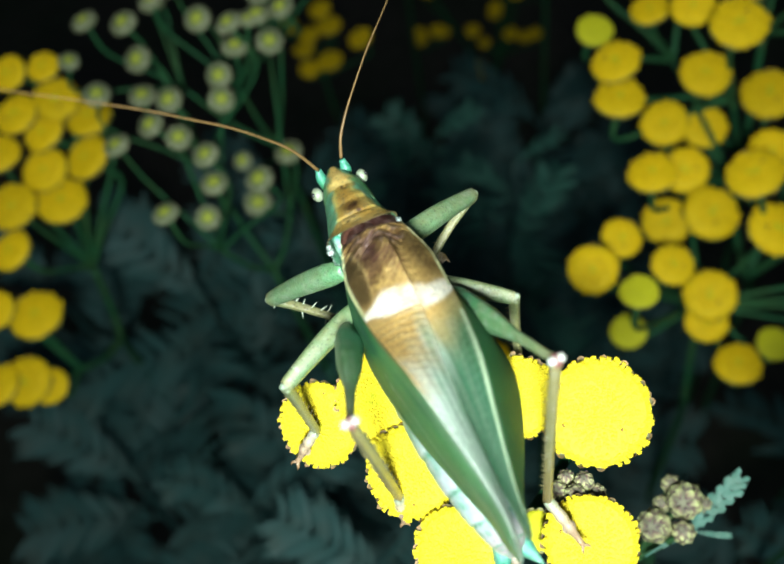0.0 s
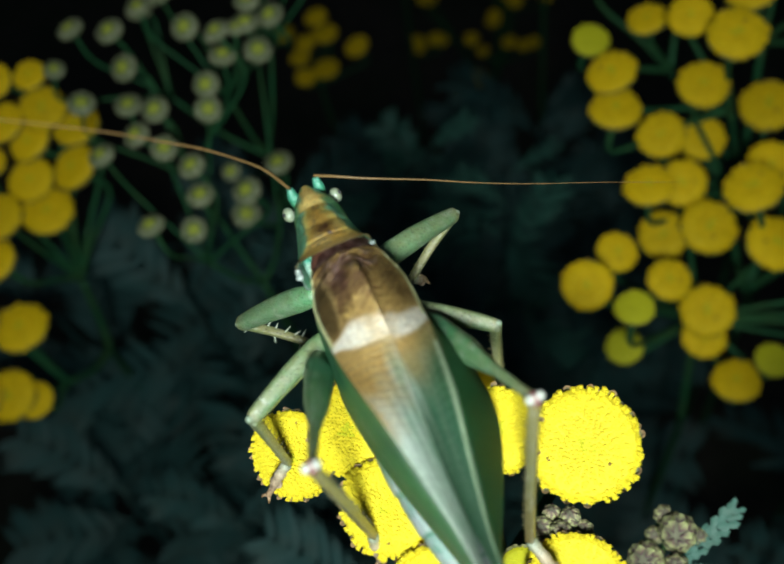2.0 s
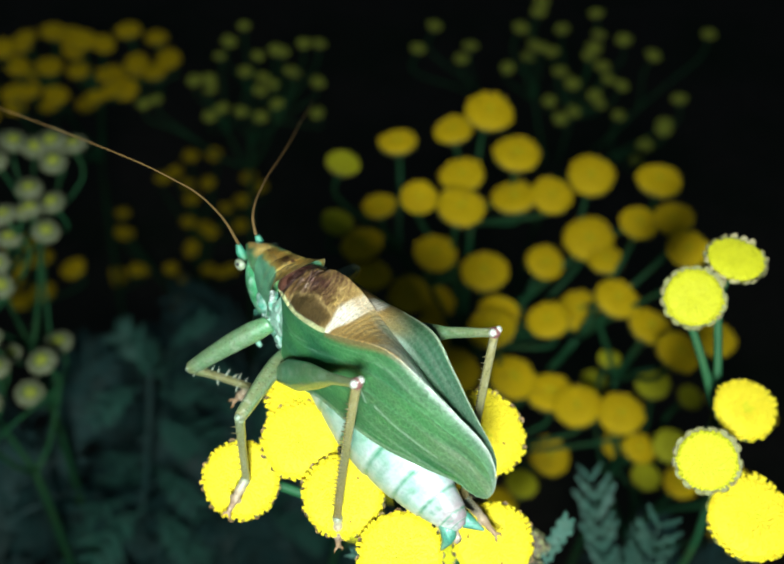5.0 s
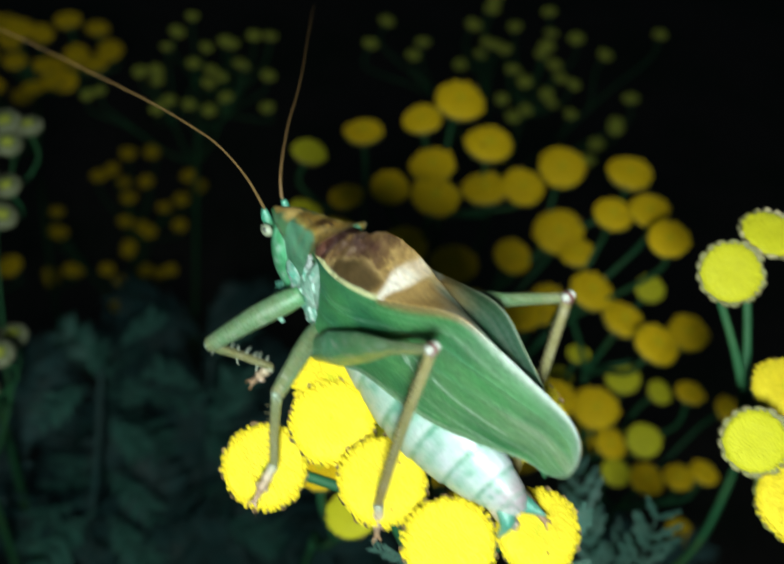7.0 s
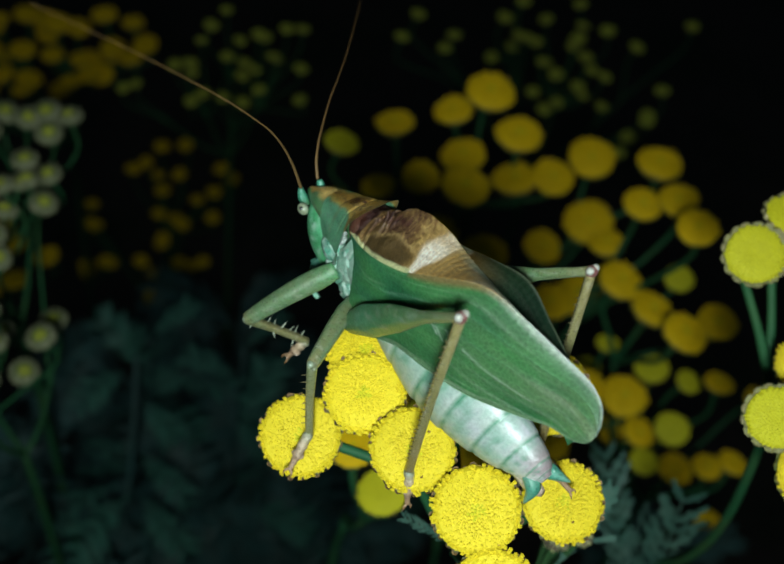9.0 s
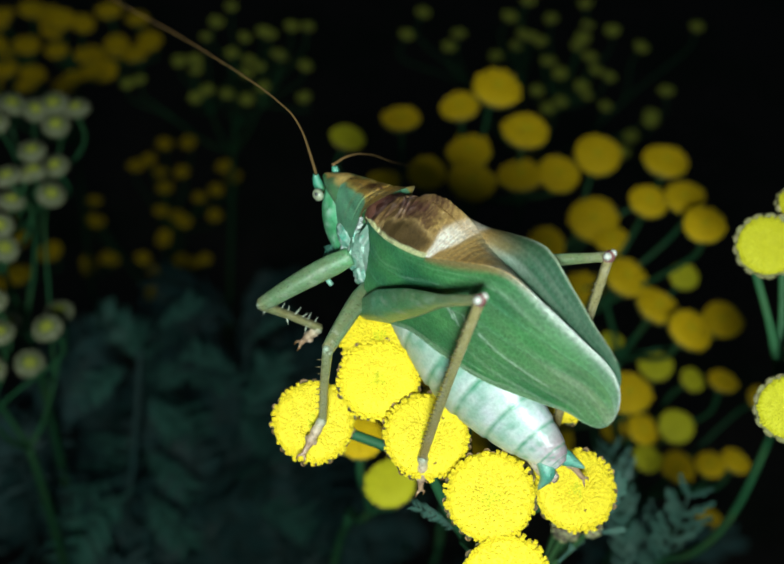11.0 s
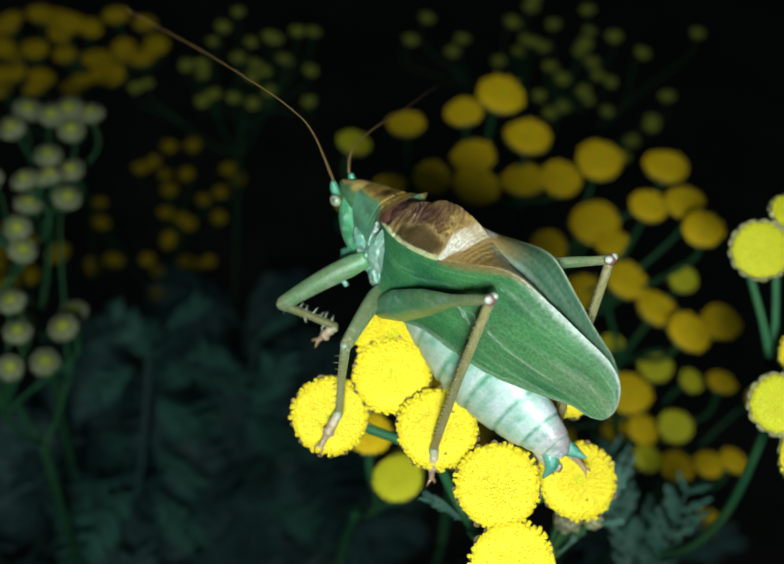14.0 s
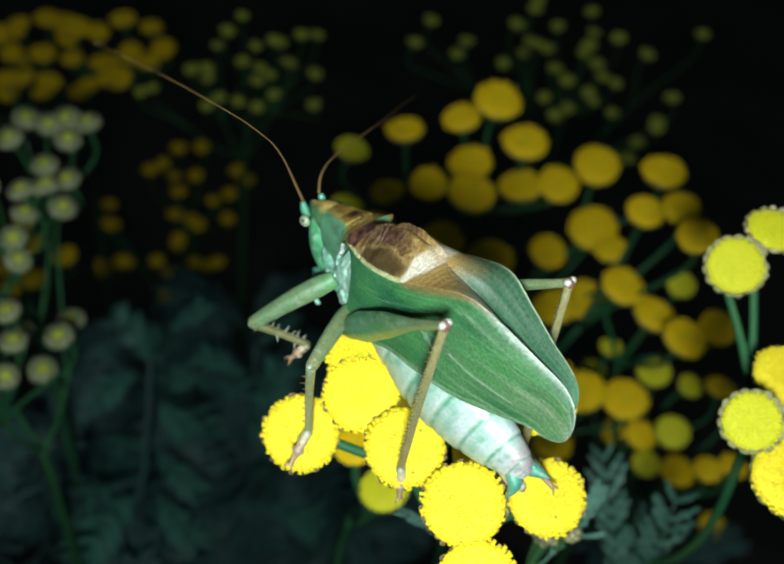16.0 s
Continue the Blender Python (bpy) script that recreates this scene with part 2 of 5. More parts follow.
def bract_cup(seed, inner=(0.11, 0.14, 0.04), outer=(0.36, 0.22, 0.05), rows=3, per=19, wide=1.0, proud=0.0):
    """A cup of overlapping green bracts with papery tips."""
    rng = random.Random(seed)
    bm, layer = toned()
    profile = [(0.16, -0.58), (0.52, -0.52), (0.80, -0.36), (0.88 * wide, -0.14)]
    rings = [[bm.verts.new((r * math.cos(a), r * math.sin(a), z)) for a in (2 * math.pi * k / 20 for k in range(20))] for r, z in profile]
    for a, b in zip(rings, rings[1:]):
        for k in range(20):
            bm.faces.new((a[k], a[(k + 1) % 20], b[(k + 1) % 20], b[k]))
    bm.faces.new(rings[0][::-1])
    for v in bm.verts:
        v[layer] = (*inner, 1)
    for row in range(rows):
        for k in range(per):
            a = 2 * math.pi * (k + 0.5 * row) / per + rng.uniform(-0.13, 0.13)
            r0, z0 = 0.5 + 0.15 * row, -0.56 + 0.13 * row
            r1, z1 = 0.82 + 0.08 * row * wide, -0.32 + 0.12 * row + rng.uniform(-0.07, 0.05)
            half = 2.5 / per
            def at(r, z, d):
                return bm.verts.new((r * math.cos(a + d), r * math.sin(a + d), z))
            base = [at(r0, z0, -half), at(r0, z0, half)]
            mid = [at((r0 + r1) / 2 + 0.06, (z0 + z1) / 2 - 0.02, -half), at((r0 + r1) / 2 + 0.1, (z0 + z1) / 2 - 0.04, 0), at((r0 + r1) / 2 + 0.06, (z0 + z1) / 2 - 0.02, half)]
            r1 += proud - 0.05 + rng.uniform(-0.04, 0.05)
            tip = [at(r1 + 0.03, z1, -half * 0.6), at(r1 + 0.05, z1 + rng.uniform(0, 0.09), 0), at(r1 + 0.03, z1, half * 0.6)]
            bm.faces.new((base[0], base[1], mid[2], mid[1], mid[0]))
            bm.faces.new((mid[0], mid[1], tip[1], tip[0]))
            bm.faces.new((mid[1], mid[2], tip[2], tip[1]))
            for v in base + mid:
                v[layer] = (*inner, 1)
            for v in tip:
                v[layer] = (*outer, 1)
    return bm


def scale_cup(seed):
    """The round cup of an unopened head: cream-edged scales that bend in over its rim."""
    rng = random.Random(seed)
    bm, layer = toned()
    profile = [(0.16, -0.75), (0.55, -0.66), (0.84, -0.36), (0.84, -0.10), (0.58, 0.04), (0.40, 0.02)]
    rings = [[bm.verts.new((r * math.cos(a), r * math.sin(a), z)) for a in (2 * math.pi * k / 20 for k in range(20))] for r, z in profile]
    for low, high in zip(rings, rings[1:]):
        for k in range(20):
            bm.faces.new((low[k], low[(k + 1) % 20], high[(k + 1) % 20], high[k])).smooth = True
    bm.faces.new(rings[0][::-1])
    for v in bm.verts:
        v[layer] = (0.08, 0.10, 0.04, 1)
    for row, (bend, per) in enumerate(((0.35, 13), (0.62, 13), (1.0, 14))):
        path = curve([(0.50, -0.70), (0.86, -0.42), (0.90, -0.08), (0.70, 0.10), (0.46 + 0.03 * row, 0.12)], 40)
        for k in range(per):
            a = 2 * math.pi * (k + 0.5 * row) / per + rng.uniform(-0.08, 0.08)
            top = bend * rng.uniform(0.85, 1.06)
            worn = rng.uniform(0.35, 1.1)
            lines = []
            for f in (0.0, 0.35, 0.7, 0.9, 1.0):
                r, z = path[min(40, int(40 * top * f))]
                half = 0.22 * (1 - 0.8 * f ** 3)
                out = 0.03 * (2 - row) + 0.02
                line = [bm.verts.new(((r + out * (d == 0)) * math.cos(a + d), (r + out * (d == 0)) * math.sin(a + d), z + 0.02)) for d in (-half, 0, half)]
                edge = mix((0.07, 0.10, 0.04), (0.40, 0.37, 0.25), f * worn)
                for v, c in zip(line, (edge, mix((0.08, 0.11, 0.04), (0.20, 0.19, 0.10), f ** 2), edge)):
                    v[layer] = (*c, 1)
                lines.append(line)
            for p, q in zip(lines, lines[1:]):
                for j in (0, 1):
                    bm.faces.new((p[j], p[j + 1], q[j + 1], q[j]))
    return bm


def mix(a, b, f):
    f = max(0.0, min(1.0, f))
    return tuple(p + (q - p) * f for p, q in zip(a, b))


HEADS = [mesh_of("flower_head", floret_disc(520, 5, s), FLORET, YOUNG, WITHERED) for s in (1, 2, 3)]
FAR_HEADS = [mesh_of("flower_head", floret_disc(150, 0, s), FAR_FLORET, YOUNG, WITHERED) for s in (4, 5)]
YOUNG_HEADS = [mesh_of("flower_head", floret_disc(330, 0, s, 0.3, True), YOUNG) for s in (6, 7)]
BUD_TOPS = [mesh_of("flower_bud", floret_disc(40, 0, s, 0.3, True, 0.44), BUD) for s in (8, 9)]
CUPS = [mesh_of("bract_cup", bract_cup(s), BRACT) for s in (1, 2)]
RIM_CUPS = [mesh_of("bract_cup", bract_cup(s, (0.13, 0.12, 0.05), (0.36, 0.22, 0.12), 3, 27, 1.0, 0.03), BRACT) for s in (3, 4)]
GREEN_HEADS = [mesh_of("flower_head", floret_disc(120, 0, s, 0.3, True), BUD) for s in (12,)]
BUD_CUPS = [mesh_of("bract_cup", scale_cup(s), BRACT) for s in (6, 7)]
PALE_CUP = mesh_of("bract_cup", bract_cup(5, (0.18, 0.17, 0.07), (0.48, 0.38, 0.22), 4, 17, 1.18), BRACT)


def stalk(parent, start, end, bow, r0, r1, name="stalk", sides=6):
    """A bowed stalk from start to end, in metres."""
    a, b = Vector(start), Vector(end)
    mid = a.lerp(b, 0.5) + Vector(bow)
    bm = bmesh.new()
    tube(bm, [a, mid, b], [r0, (r0 + r1) / 2, r1], 10, sides)
    return part(name, bm, STEM, parent)


def head(plant, place, radius, normal, meshes, cups, node, rng, stem=0.0007):
    """One flower head with its cup and its stalk to the branching point; place in mm in the world."""
    base = plant.location
    at = Vector(place) * MM - base
    up = Vector(normal).normalized()
    ob = part(meshes[0].name.split(".")[0], rng.choice(meshes), None, plant, "", facing(at, up, radius * MM, rng.uniform(0, 6)))
    part("bract_cup", rng.choice(cups), None, ob)
    end = Vector(node) * MM - base
    foot = at - up * radius * 0.6 * MM
    a, b = foot, end
    bm = bmesh.new()
    tube(bm, [a, a - up * min(0.012, (b - a).length * 0.3), a.lerp(b, 0.6) - up * min(0.004, (b - a).length * 0.1), b], [stem * 1.25, stem, stem, stem * 1.4], 12, 6)
    part("stalk", bm, STEM, plant)
    return ob


def plant_at(name, x, y, label, category="flower", group=""):
    ob = new(name)
    ob.location = (x * MM, y * MM, 0)
    ob.empty_display_size = 0.02
    return tagged(ob, label, category, group)


def main_stem(plant, nodes, r0=0.0026, r1=0.0012, skin=STEM):
    """The stem from the ground through the given points (mm in the world)."""
    bm = bmesh.new()
    tube(bm, [Vector((0, 0, -0.01))] + [Vector(p) * MM - plant.location for p in nodes], [r0, r1], 30, 8)
    part("stem", bm, skin, plant)


# ---- feathery leaves ----
def feather_leaf(length, seed, pairs=11, width=0.42, droop=0.25, blade=0.17, teeth=6, forward=0.5):
    """A pinnate leaf along +y: a midrib with paired, toothed leaflets that shrink to the tip."""
    rng = random.Random(seed)
    bm = bmesh.new()
    def spine(s):
        return Vector((0.03 * math.sin(3 * s), s, 0.10 * math.sin(2 * s) - droop * s * s)) * length
    tube(bm, [spine(s) for s in (0, 0.25, 0.5, 0.75, 1)], [0.013 * length, 0.004 * length], 14, 5)
    for k in range(pairs):
        s = 0.16 + 0.82 * k / (pairs - 1) + rng.uniform(-0.02, 0.02)
        reach = width * length * (math.sin(math.pi * min(1, 0.18 + 0.8 * (1 - s) ** 0.8)) * 0.9 + 0.12) * rng.uniform(0.85, 1.1)
        for side in (-1, 1):
            root = spine(s)
            way = Vector((side * 0.86, forward + 0.35 * rng.random(), rng.uniform(-0.25, 0.35))).normalized()
            across = way.cross(Vector((0, 0, 1))).normalized()
            left, right, mid = [], [], []
            for j in range(2 * teeth + 1):
                f = j / (2 * teeth)
                w = reach * (blade * math.sin(math.pi * min(1, 0.12 + 0.9 * f)) + 0.012) * (1.0 if j % 2 else 0.42)
                c = root + way * reach * f + Vector((0, 0, -0.12 * reach * f * f))
                lift = Vector((0, 0, 0.05 * reach))
                push = way * (0.06 * reach if j % 2 else 0)
                mid.append(bm.verts.new(c))
                left.append(bm.verts.new(c + across * w + lift * (w / reach) * 3 + push))
                right.append(bm.verts.new(c - across * w + lift * (w / reach) * 3 + push))
            for j in range(2 * teeth):
                bm.faces.new((mid[j], mid[j + 1], left[j + 1], left[j]))
                bm.faces.new((right[j], right[j + 1], mid[j + 1], mid[j]))
    return bm


LEAVES = [mesh_of("leaf", feather_leaf(0.10, s, 8 + s % 2, 0.25, 0.12, 0.15, 3, 1.3), LEAF) for s in range(3)]
TIP_LEAF = mesh_of("leaf", feather_leaf(0.10, 7, 10, 0.18, 0.10, 0.30, 2, 1.4), LEAF)
TEAL_LEAVES = [mesh_of("leaf", feather_leaf(0.13, 20 + s, 10, 0.36, 0.2, 0.15), TEAL_LEAF) for s in range(3)]
DULL_LEAVES = [mesh_of("leaf", feather_leaf(0.13, 10 + s, 12, 0.36, 0.3), SHADY) for s in range(3)]


def leaf_on(plant, root, tip, mesh, roll=0.0):
    """A leaf from root to tip (mm in the world), its upper side turned up."""
    a, b = Vector(root) * MM, Vector(tip) * MM
    d = (b - a).normalized()
    z = (Vector((0, 0, 1)) - d * d.z).normalized() if abs(d.z) < 0.98 else Vector((0, -1, 0))
    x = d.cross(z)
    rot = Matrix((x, d, z)).transposed().to_4x4() @ Matrix.Rotation(radians(roll), 4, "Y")
    k = (b - a).length / max(v.co.y for v in mesh.vertices)
    return part("leaf", mesh, None, plant, "", Matrix.Translation(a - plant.location) @ rot @ Matrix.Diagonal((k, k, k, 1)))


# ---- closed purple buds ----
def bud_globe(seed):
    """A round bud wrapped in green scales with purple edges, radius 1."""
    rng = random.Random(seed)
    bm, layer = toned()
    ball(bm, (0, 0, 0), (0.80, 0.80, 0.82), 8, 12, layer, (0.12, 0.11, 0.07))
    for row, (low, high, per, half) in enumerate(((-0.9, 0.55, 8, 0.42), (-0.5, 1.0, 7, 0.40), (0.1, 1.35, 6, 0.5))):
        for k in range(per):
            a = 2 * math.pi * (k + 0.5 * row) / per + rng.uniform(-0.15, 0.15)
            reach = high + rng.uniform(-0.12, 0.12)
            def at(f, da, r):
                lat = low + (reach - low) * f
                return bm.verts.new((r * math.cos(lat) * math.cos(a + da), r * math.cos(lat) * math.sin(a + da), r * math.sin(lat) * 1.1))
            w = half
            v = [at(0, -w * 0.7, 0.82), at(0, w * 0.7, 0.82), at(0.5, w, 0.90), at(0.85, w * 0.6, 0.97), at(1.0, 0, 1.08), at(0.85, -w * 0.6, 0.97), at(0.5, -w, 0.90), at(0.5, 0, 1.02)]
            purple, cream = (0.075 + 0.05 * rng.random(), 0.035, 0.065), (0.40, 0.42, 0.17)
            for i, c in enumerate((cream, cream, tuple(0.5 * (q + w) for q, w in zip(cream, purple)), purple, (0.06, 0.02, 0.045), purple, tuple(0.5 * (q + w) for q, w in zip(cream, purple)), cream)):
                v[i][layer] = (*c, 1)
            for i in range(7):
                bm.faces.new((v[i], v[(i + 1) % 7], v[7]))
    return bm


GLOBES = [mesh_of("closed_bud", bud_globe(s), PURPLE) for s in (1, 2)]


# ---- ground ----
def ground():
    bm = bmesh.new()
    steps = [-60, -20, -6, -2] + [x * 0.1 for x in range(-10, 16)] + [3, 8, 20, 60]
    grid = [[bm.verts.new((x, y, 0.012 * noise.noise(Vector((x * 4, y * 4, 0))) if abs(x) < 2 and abs(y) < 2 else 0)) for x in steps] for y in steps]
    for a, b in zip(grid, grid[1:]):
        for k in range(len(steps) - 1):
            bm.faces.new((a[k], a[k + 1], b[k + 1], b[k])).smooth = True
    tagged(new("ground", mesh_of("ground", bm, EARTH)), "dark bare earth under the plants at night", "ground", kind="structure")


ground()


# ---- the flower cluster on which the bush cricket stands ----
def near_cluster():
    rng = random.Random(11)
    plant = plant_at("tansy_plant", 60, 70, "tansy with bright yellow button flowers carrying the bush cricket", group="tansy plants")
    node, limb = (35.5, 22, 772), (30, 26.5, 785)
    main_stem(plant, [(62, 62, 300), (62, 46, 600), (57, 28, 722), (46, 23.6, 752), node], 0.0016, 0.0009)
    stalk(plant, Vector(limb) * MM - plant.location, Vector(node) * MM - plant.location, (0, 0, -0.0005), 0.0006, 0.0007, "branch")
    for place, r, normal in (
        ((17.8, 30.2, 792.9), 4.3, (-0.35, -0.50, 0.79)),
        ((24.0, 29.3, 798.2), 4.2, (-0.35, -0.35, 0.87)),
        ((25.9, 22.0, 797.3), 4.3, (-0.30, -0.42, 0.86)),
        ((28.8, 14.2, 796.4), 4.35, (-0.40, -0.42, 0.82)),
        ((40.5, 14.6, 790.7), 4.4, (-0.22, -0.38, 0.90)),
        ((43.6, 24.8, 795.6), 5.15, (-0.10, -0.32, 0.94)),
        ((27.7, 7.6, 792.6), 4.3, (-0.35, -0.50, 0.79)),
        ((25.9, 33.5, 799.3), 4.1, (-0.30, -0.10, 0.95)),
        ((36.4, 25.0, 802.4), 3.7, (0.15, -0.25, 0.95)),
    ):
        head(plant, place, r, normal, HEADS, RIM_CUPS, limb if place[0] < 26.5 and place[1] > 20 else node, rng, 0.0006)
    fork = (50, 21, 756)
    stalk(plant, Vector((50, 24.6, 742)) * MM - plant.location, Vector(fork) * MM - plant.location, (0.0005, 0, -0.001), 0.0010, 0.0008)
    for x, y, z, r in ((55.3, 23.5, 766.6, 2.25), (51.2, 21.4, 766.2, 2.1), (54.7, 26.1, 765.1, 1.2), (53.0, 24.1, 764.9, 1.1), (54.1, 20.0, 766.5, 1.4), (57.9, 23.2, 764.4, 1.0)):
        at = Vector((x, y, z)) * MM - plant.location
        part("closed_bud", GLOBES[0], None, plant, "purple and green scaly bud", facing(at, (rng.uniform(-0.4, 0.1), rng.uniform(-0.5, 0), 1), r * MM, rng.uniform(0, 6)))
        stalk(plant, at, Vector(fork) * MM - plant.location, (0, 0, -0.001), 0.0004, 0.0005)
    for x, y, z, r in ((39, 20.5, 789, 1.0), (40.4, 19.4, 790, 1.1), (41.6, 20.6, 789.6, 1.0), (38.4, 19.0, 788.4, 0.9), (40.2, 21.6, 788.4, 0.9), (42.6, 19.6, 788.8, 0.9), (41.4, 18.6, 788.6, 1.0), (39.4, 18.0, 788.2, 0.9)):
        at = Vector((x, y, z)) * MM - plant.location
        part("closed_bud", GLOBES[1], None, plant, "purple and green scaly bud", facing(at, (rng.uniform(-0.4, 0.3), rng.uniform(-0.5, 0.2), 1), r * MM, rng.uniform(0, 6)))
        stalk(plant, at, Vector((37, 22.2, 770.5)) * MM - plant.location, (0, 0, -0.001), 0.0003, 0.0005)
    head(plant, (36.4, 17.8, 786.4), 2.0, (0.2, -0.4, 0.9), YOUNG_HEADS, [PALE_CUP], node, rng, 0.0005)
    leaf_on(plant, (50.0, 19.4, 761.4), (63.2, 25.5, 766.1), TIP_LEAF, roll=24)
    leaf_on(plant, (55.8, 21.0, 762.6), (59.9, 19.2, 764.0), TIP_LEAF, roll=20)
    leaf_on(plant, (34.5, 22.6, 773), (29.4, 26.2, 777), LEAVES[2], roll=-10)
    leaf_on(plant, (36.5, 22.2, 770.8), (34, 17, 767), LEAVES[1], roll=10)
    return plant


near_cluster()


def side_cluster():
    rng = random.Random(12)
    plant = plant_at("tansy_plant", 118, 60, "tansy with half-open greenish yellow buttons on upright stalks", group="tansy plants")
    node = (80, 20, 779)
    main_stem(plant, [(116, 60, 300), (108, 50, 560), (99, 36, 690), (92.4, 25.2, 727), (88, 21.4, 748.6), node], 0.0010, 0.0007)
    for place, r, normal, kind in (
        ((73.9, 29.4, 802.0), 3.55, (-0.45, -0.45, 0.77), YOUNG_HEADS),
        ((81.4, 31.8, 803.9), 3.5, (-0.10, -0.05, 0.99), YOUNG_HEADS),
        ((65.3, 12.4, 795.8), 3.4, (-0.50, -0.40, 0.77), YOUNG_HEADS),
        ((76.3, 17.9, 793.3), 3.9, (-0.15, -0.30, 0.94), HEADS),
        ((68.2, 6.2, 791.9), 4.9, (-0.2, -0.3, 0.93), HEADS),
    ):
        head(plant, place, r, normal, kind, [PALE_CUP] if kind is YOUNG_HEADS else CUPS, (79.5, 23.6, 785) if place[1] > 25 else node, rng, 0.0006)
    stalk(plant, Vector((79.5, 23.6, 785.5)) * MM - plant.location, Vector(node) * MM - plant.location, (0, 0, -0.001), 0.0008, 0.0008, "branch")
    for root, tip, k, roll in (((99.5, 36.6, 687), (99.6, 56.7, 716), 0, -35), ((98, 34, 694), (95, 31, 736.5), 1, -50), ((100, 38, 682), (107, 44, 706), 2, -5)):
        leaf_on(plant, root, tip, LEAVES[k], roll=roll)
    return plant


side_cluster()


def corymb(x, y, label, nodes, places, radius, meshes, cups, seed, gap=0.42, tilt=0.22, lean=(-0.1, -0.12, 1.0), young=(), stem=0.0007, name="tansy_plant", more=0, scale=0.95):
    """A tansy: a stem, and heads at the given places, each on a stalk to the nearest fork. A place may carry its head's own radius; young: which heads are still closed."""
    rng = random.Random(seed)
    # further heads crowd round the leading ones
    for k in range(more):
        c = Vector(places[k % len(places)][:3])
        places = places + [tuple(c + Vector((rng.uniform(-1, 1), rng.uniform(-1, 1), rng.uniform(-1, 1))).normalized() * radius * rng.uniform(2.2, 4.5))]
    plant = plant_at(name, x, y, label, group="tansy plants")
    main_stem(plant, nodes, 0.0018, 0.0009)
    top = Vector(nodes[-1])
    spread = max((Vector(p[:3]) - top).length for p in places)
    forks = []
    for place in places:
        p = Vector(place[:3])
        if all((p - q).length > spread * gap for q, _ in forks):
            fork = p.lerp(top, 0.42) + Vector((rng.uniform(-2, 2), rng.uniform(-2, 2), -4))
            forks.append((p, fork))
            stalk(plant, top * MM - plant.location, fork * MM - plant.location, (0, 0, -0.003), stem * 1.9, stem * 1.35, "branch")
    for k, place in enumerate(places):
        p = Vector(place[:3])
        n = Vector(lean) + Vector((rng.uniform(-1, 1), rng.uniform(-1, 1), 0)) * tilt
        near = min(forks, key=lambda q: (q[0] - p).length)[1]
        size = place[3] * scale if len(place) > 3 else radius * rng.uniform(0.88, 1.08)
        head(plant, p, size, n, YOUNG_HEADS if k in young else meshes, cups, near, rng, stem)
    return plant


corymb(190, 230, "tansy with a wide flat cluster of yellow button flowers", [(180, 210, 300), (140, 160, 600), (130, 150, 645)], [
    (132, 163, 726, 7.3), (125, 169, 717, 6.0), (115, 183, 705, 6.2), (94, 175, 708, 5.3), (120, 153, 714, 6.7), (134, 149, 721, 6.9),
    (105, 149, 713, 5.5), (101, 164, 699, 5.3), (109, 134, 721, 6.7), (134, 146, 708, 6.9), (143, 141, 710, 6.4), (156, 142, 713, 7.0),
    (172, 132, 715, 6.8), (85, 157, 703, 4.8), (85, 141, 709, 6.1), (84, 133, 706, 6.2)], 6.5, FAR_HEADS, CUPS, 21, young=(3, 13))
corymb(165, 170, "tansy with crowded yellow button flowers beside a taller one", [(160, 165, 300), (132, 130, 590), (124, 122, 628)], [
    (106, 138, 702, 6.4), (125, 140, 687, 7.5), (149, 143, 680, 6.3), (154, 133, 697, 7.8), (153, 123, 698, 5.3), (93, 127, 701, 5.9),
    (110, 140, 679, 6.2), (88, 118, 696, 6.0), (98, 122, 688, 6.1), (106, 107, 704, 6.7), (130, 114, 691, 6.4), (151, 125, 676, 7.3),
    (153, 116, 718, 5.5), (157, 109, 724, 5.4), (142, 89, 736, 5.2), (116, 118, 694, 6.0)], 6.5, FAR_HEADS, CUPS, 22)
corymb(120, 130, "tansy with yellow button flowers, some still greenish", [(116, 125, 300), (104, 102, 560), (101, 97, 604)], [
    (100, 109, 688, 6.9), (93, 116, 677, 6.4), (78, 106, 690, 5.0), (65, 87, 712, 5.4), (74, 84, 705, 4.3), (86, 95, 693, 5.1),
    (79, 96, 663, 4.9), (95, 92, 681, 6.4), (97, 93, 666, 5.6), (112, 101, 689, 6.9), (124, 99, 680, 6.9), (126, 90, 684, 6.7),
    (135, 83, 685, 6.5), (125, 92, 659, 6.2), (112, 86, 661, 4.7), (102, 83, 661, 6.0)], 6.4, FAR_HEADS, CUPS, 23, young=(4, 6, 14))
corymb(175, 112, "tansy with five yellow button flowers close together", [(172, 110, 300), (160, 98, 600), (155, 94, 640)], [
    (142, 104, 705, 6.4), (151, 98, 697, 6.3), (165, 88, 697, 5.7), (144, 81, 708, 6.1), (168, 107, 694, 4.4)], 6.4, FAR_HEADS, CUPS, 33, young=(4,))
corymb(215, 94, "low tansy with small dull yellow flowers in the shade", [(213, 96, 155), (178, 90, 520), (170, 86, 590)], [
    (160, 97, 670, 5.3), (149, 75, 674, 5.1), (172, 82, 634, 5.8), (148, 83, 663, 5.0), (152, 80, 651, 4.6), (171, 73, 648, 4.7),
    (175, 85, 671, 4.6), (169, 90, 668, 4.0), (229, 91, 553, 6.0), (181, 72, 646, 4.8), (164, 122, 640, 4.9),
    (159, 99, 638, 5.4), (154, 110, 669, 3.7), (201, 86, 650, 4.7)], 5.0, FAR_HEADS, CUPS, 24, young=(0, 1, 4, 7, 10, 12))
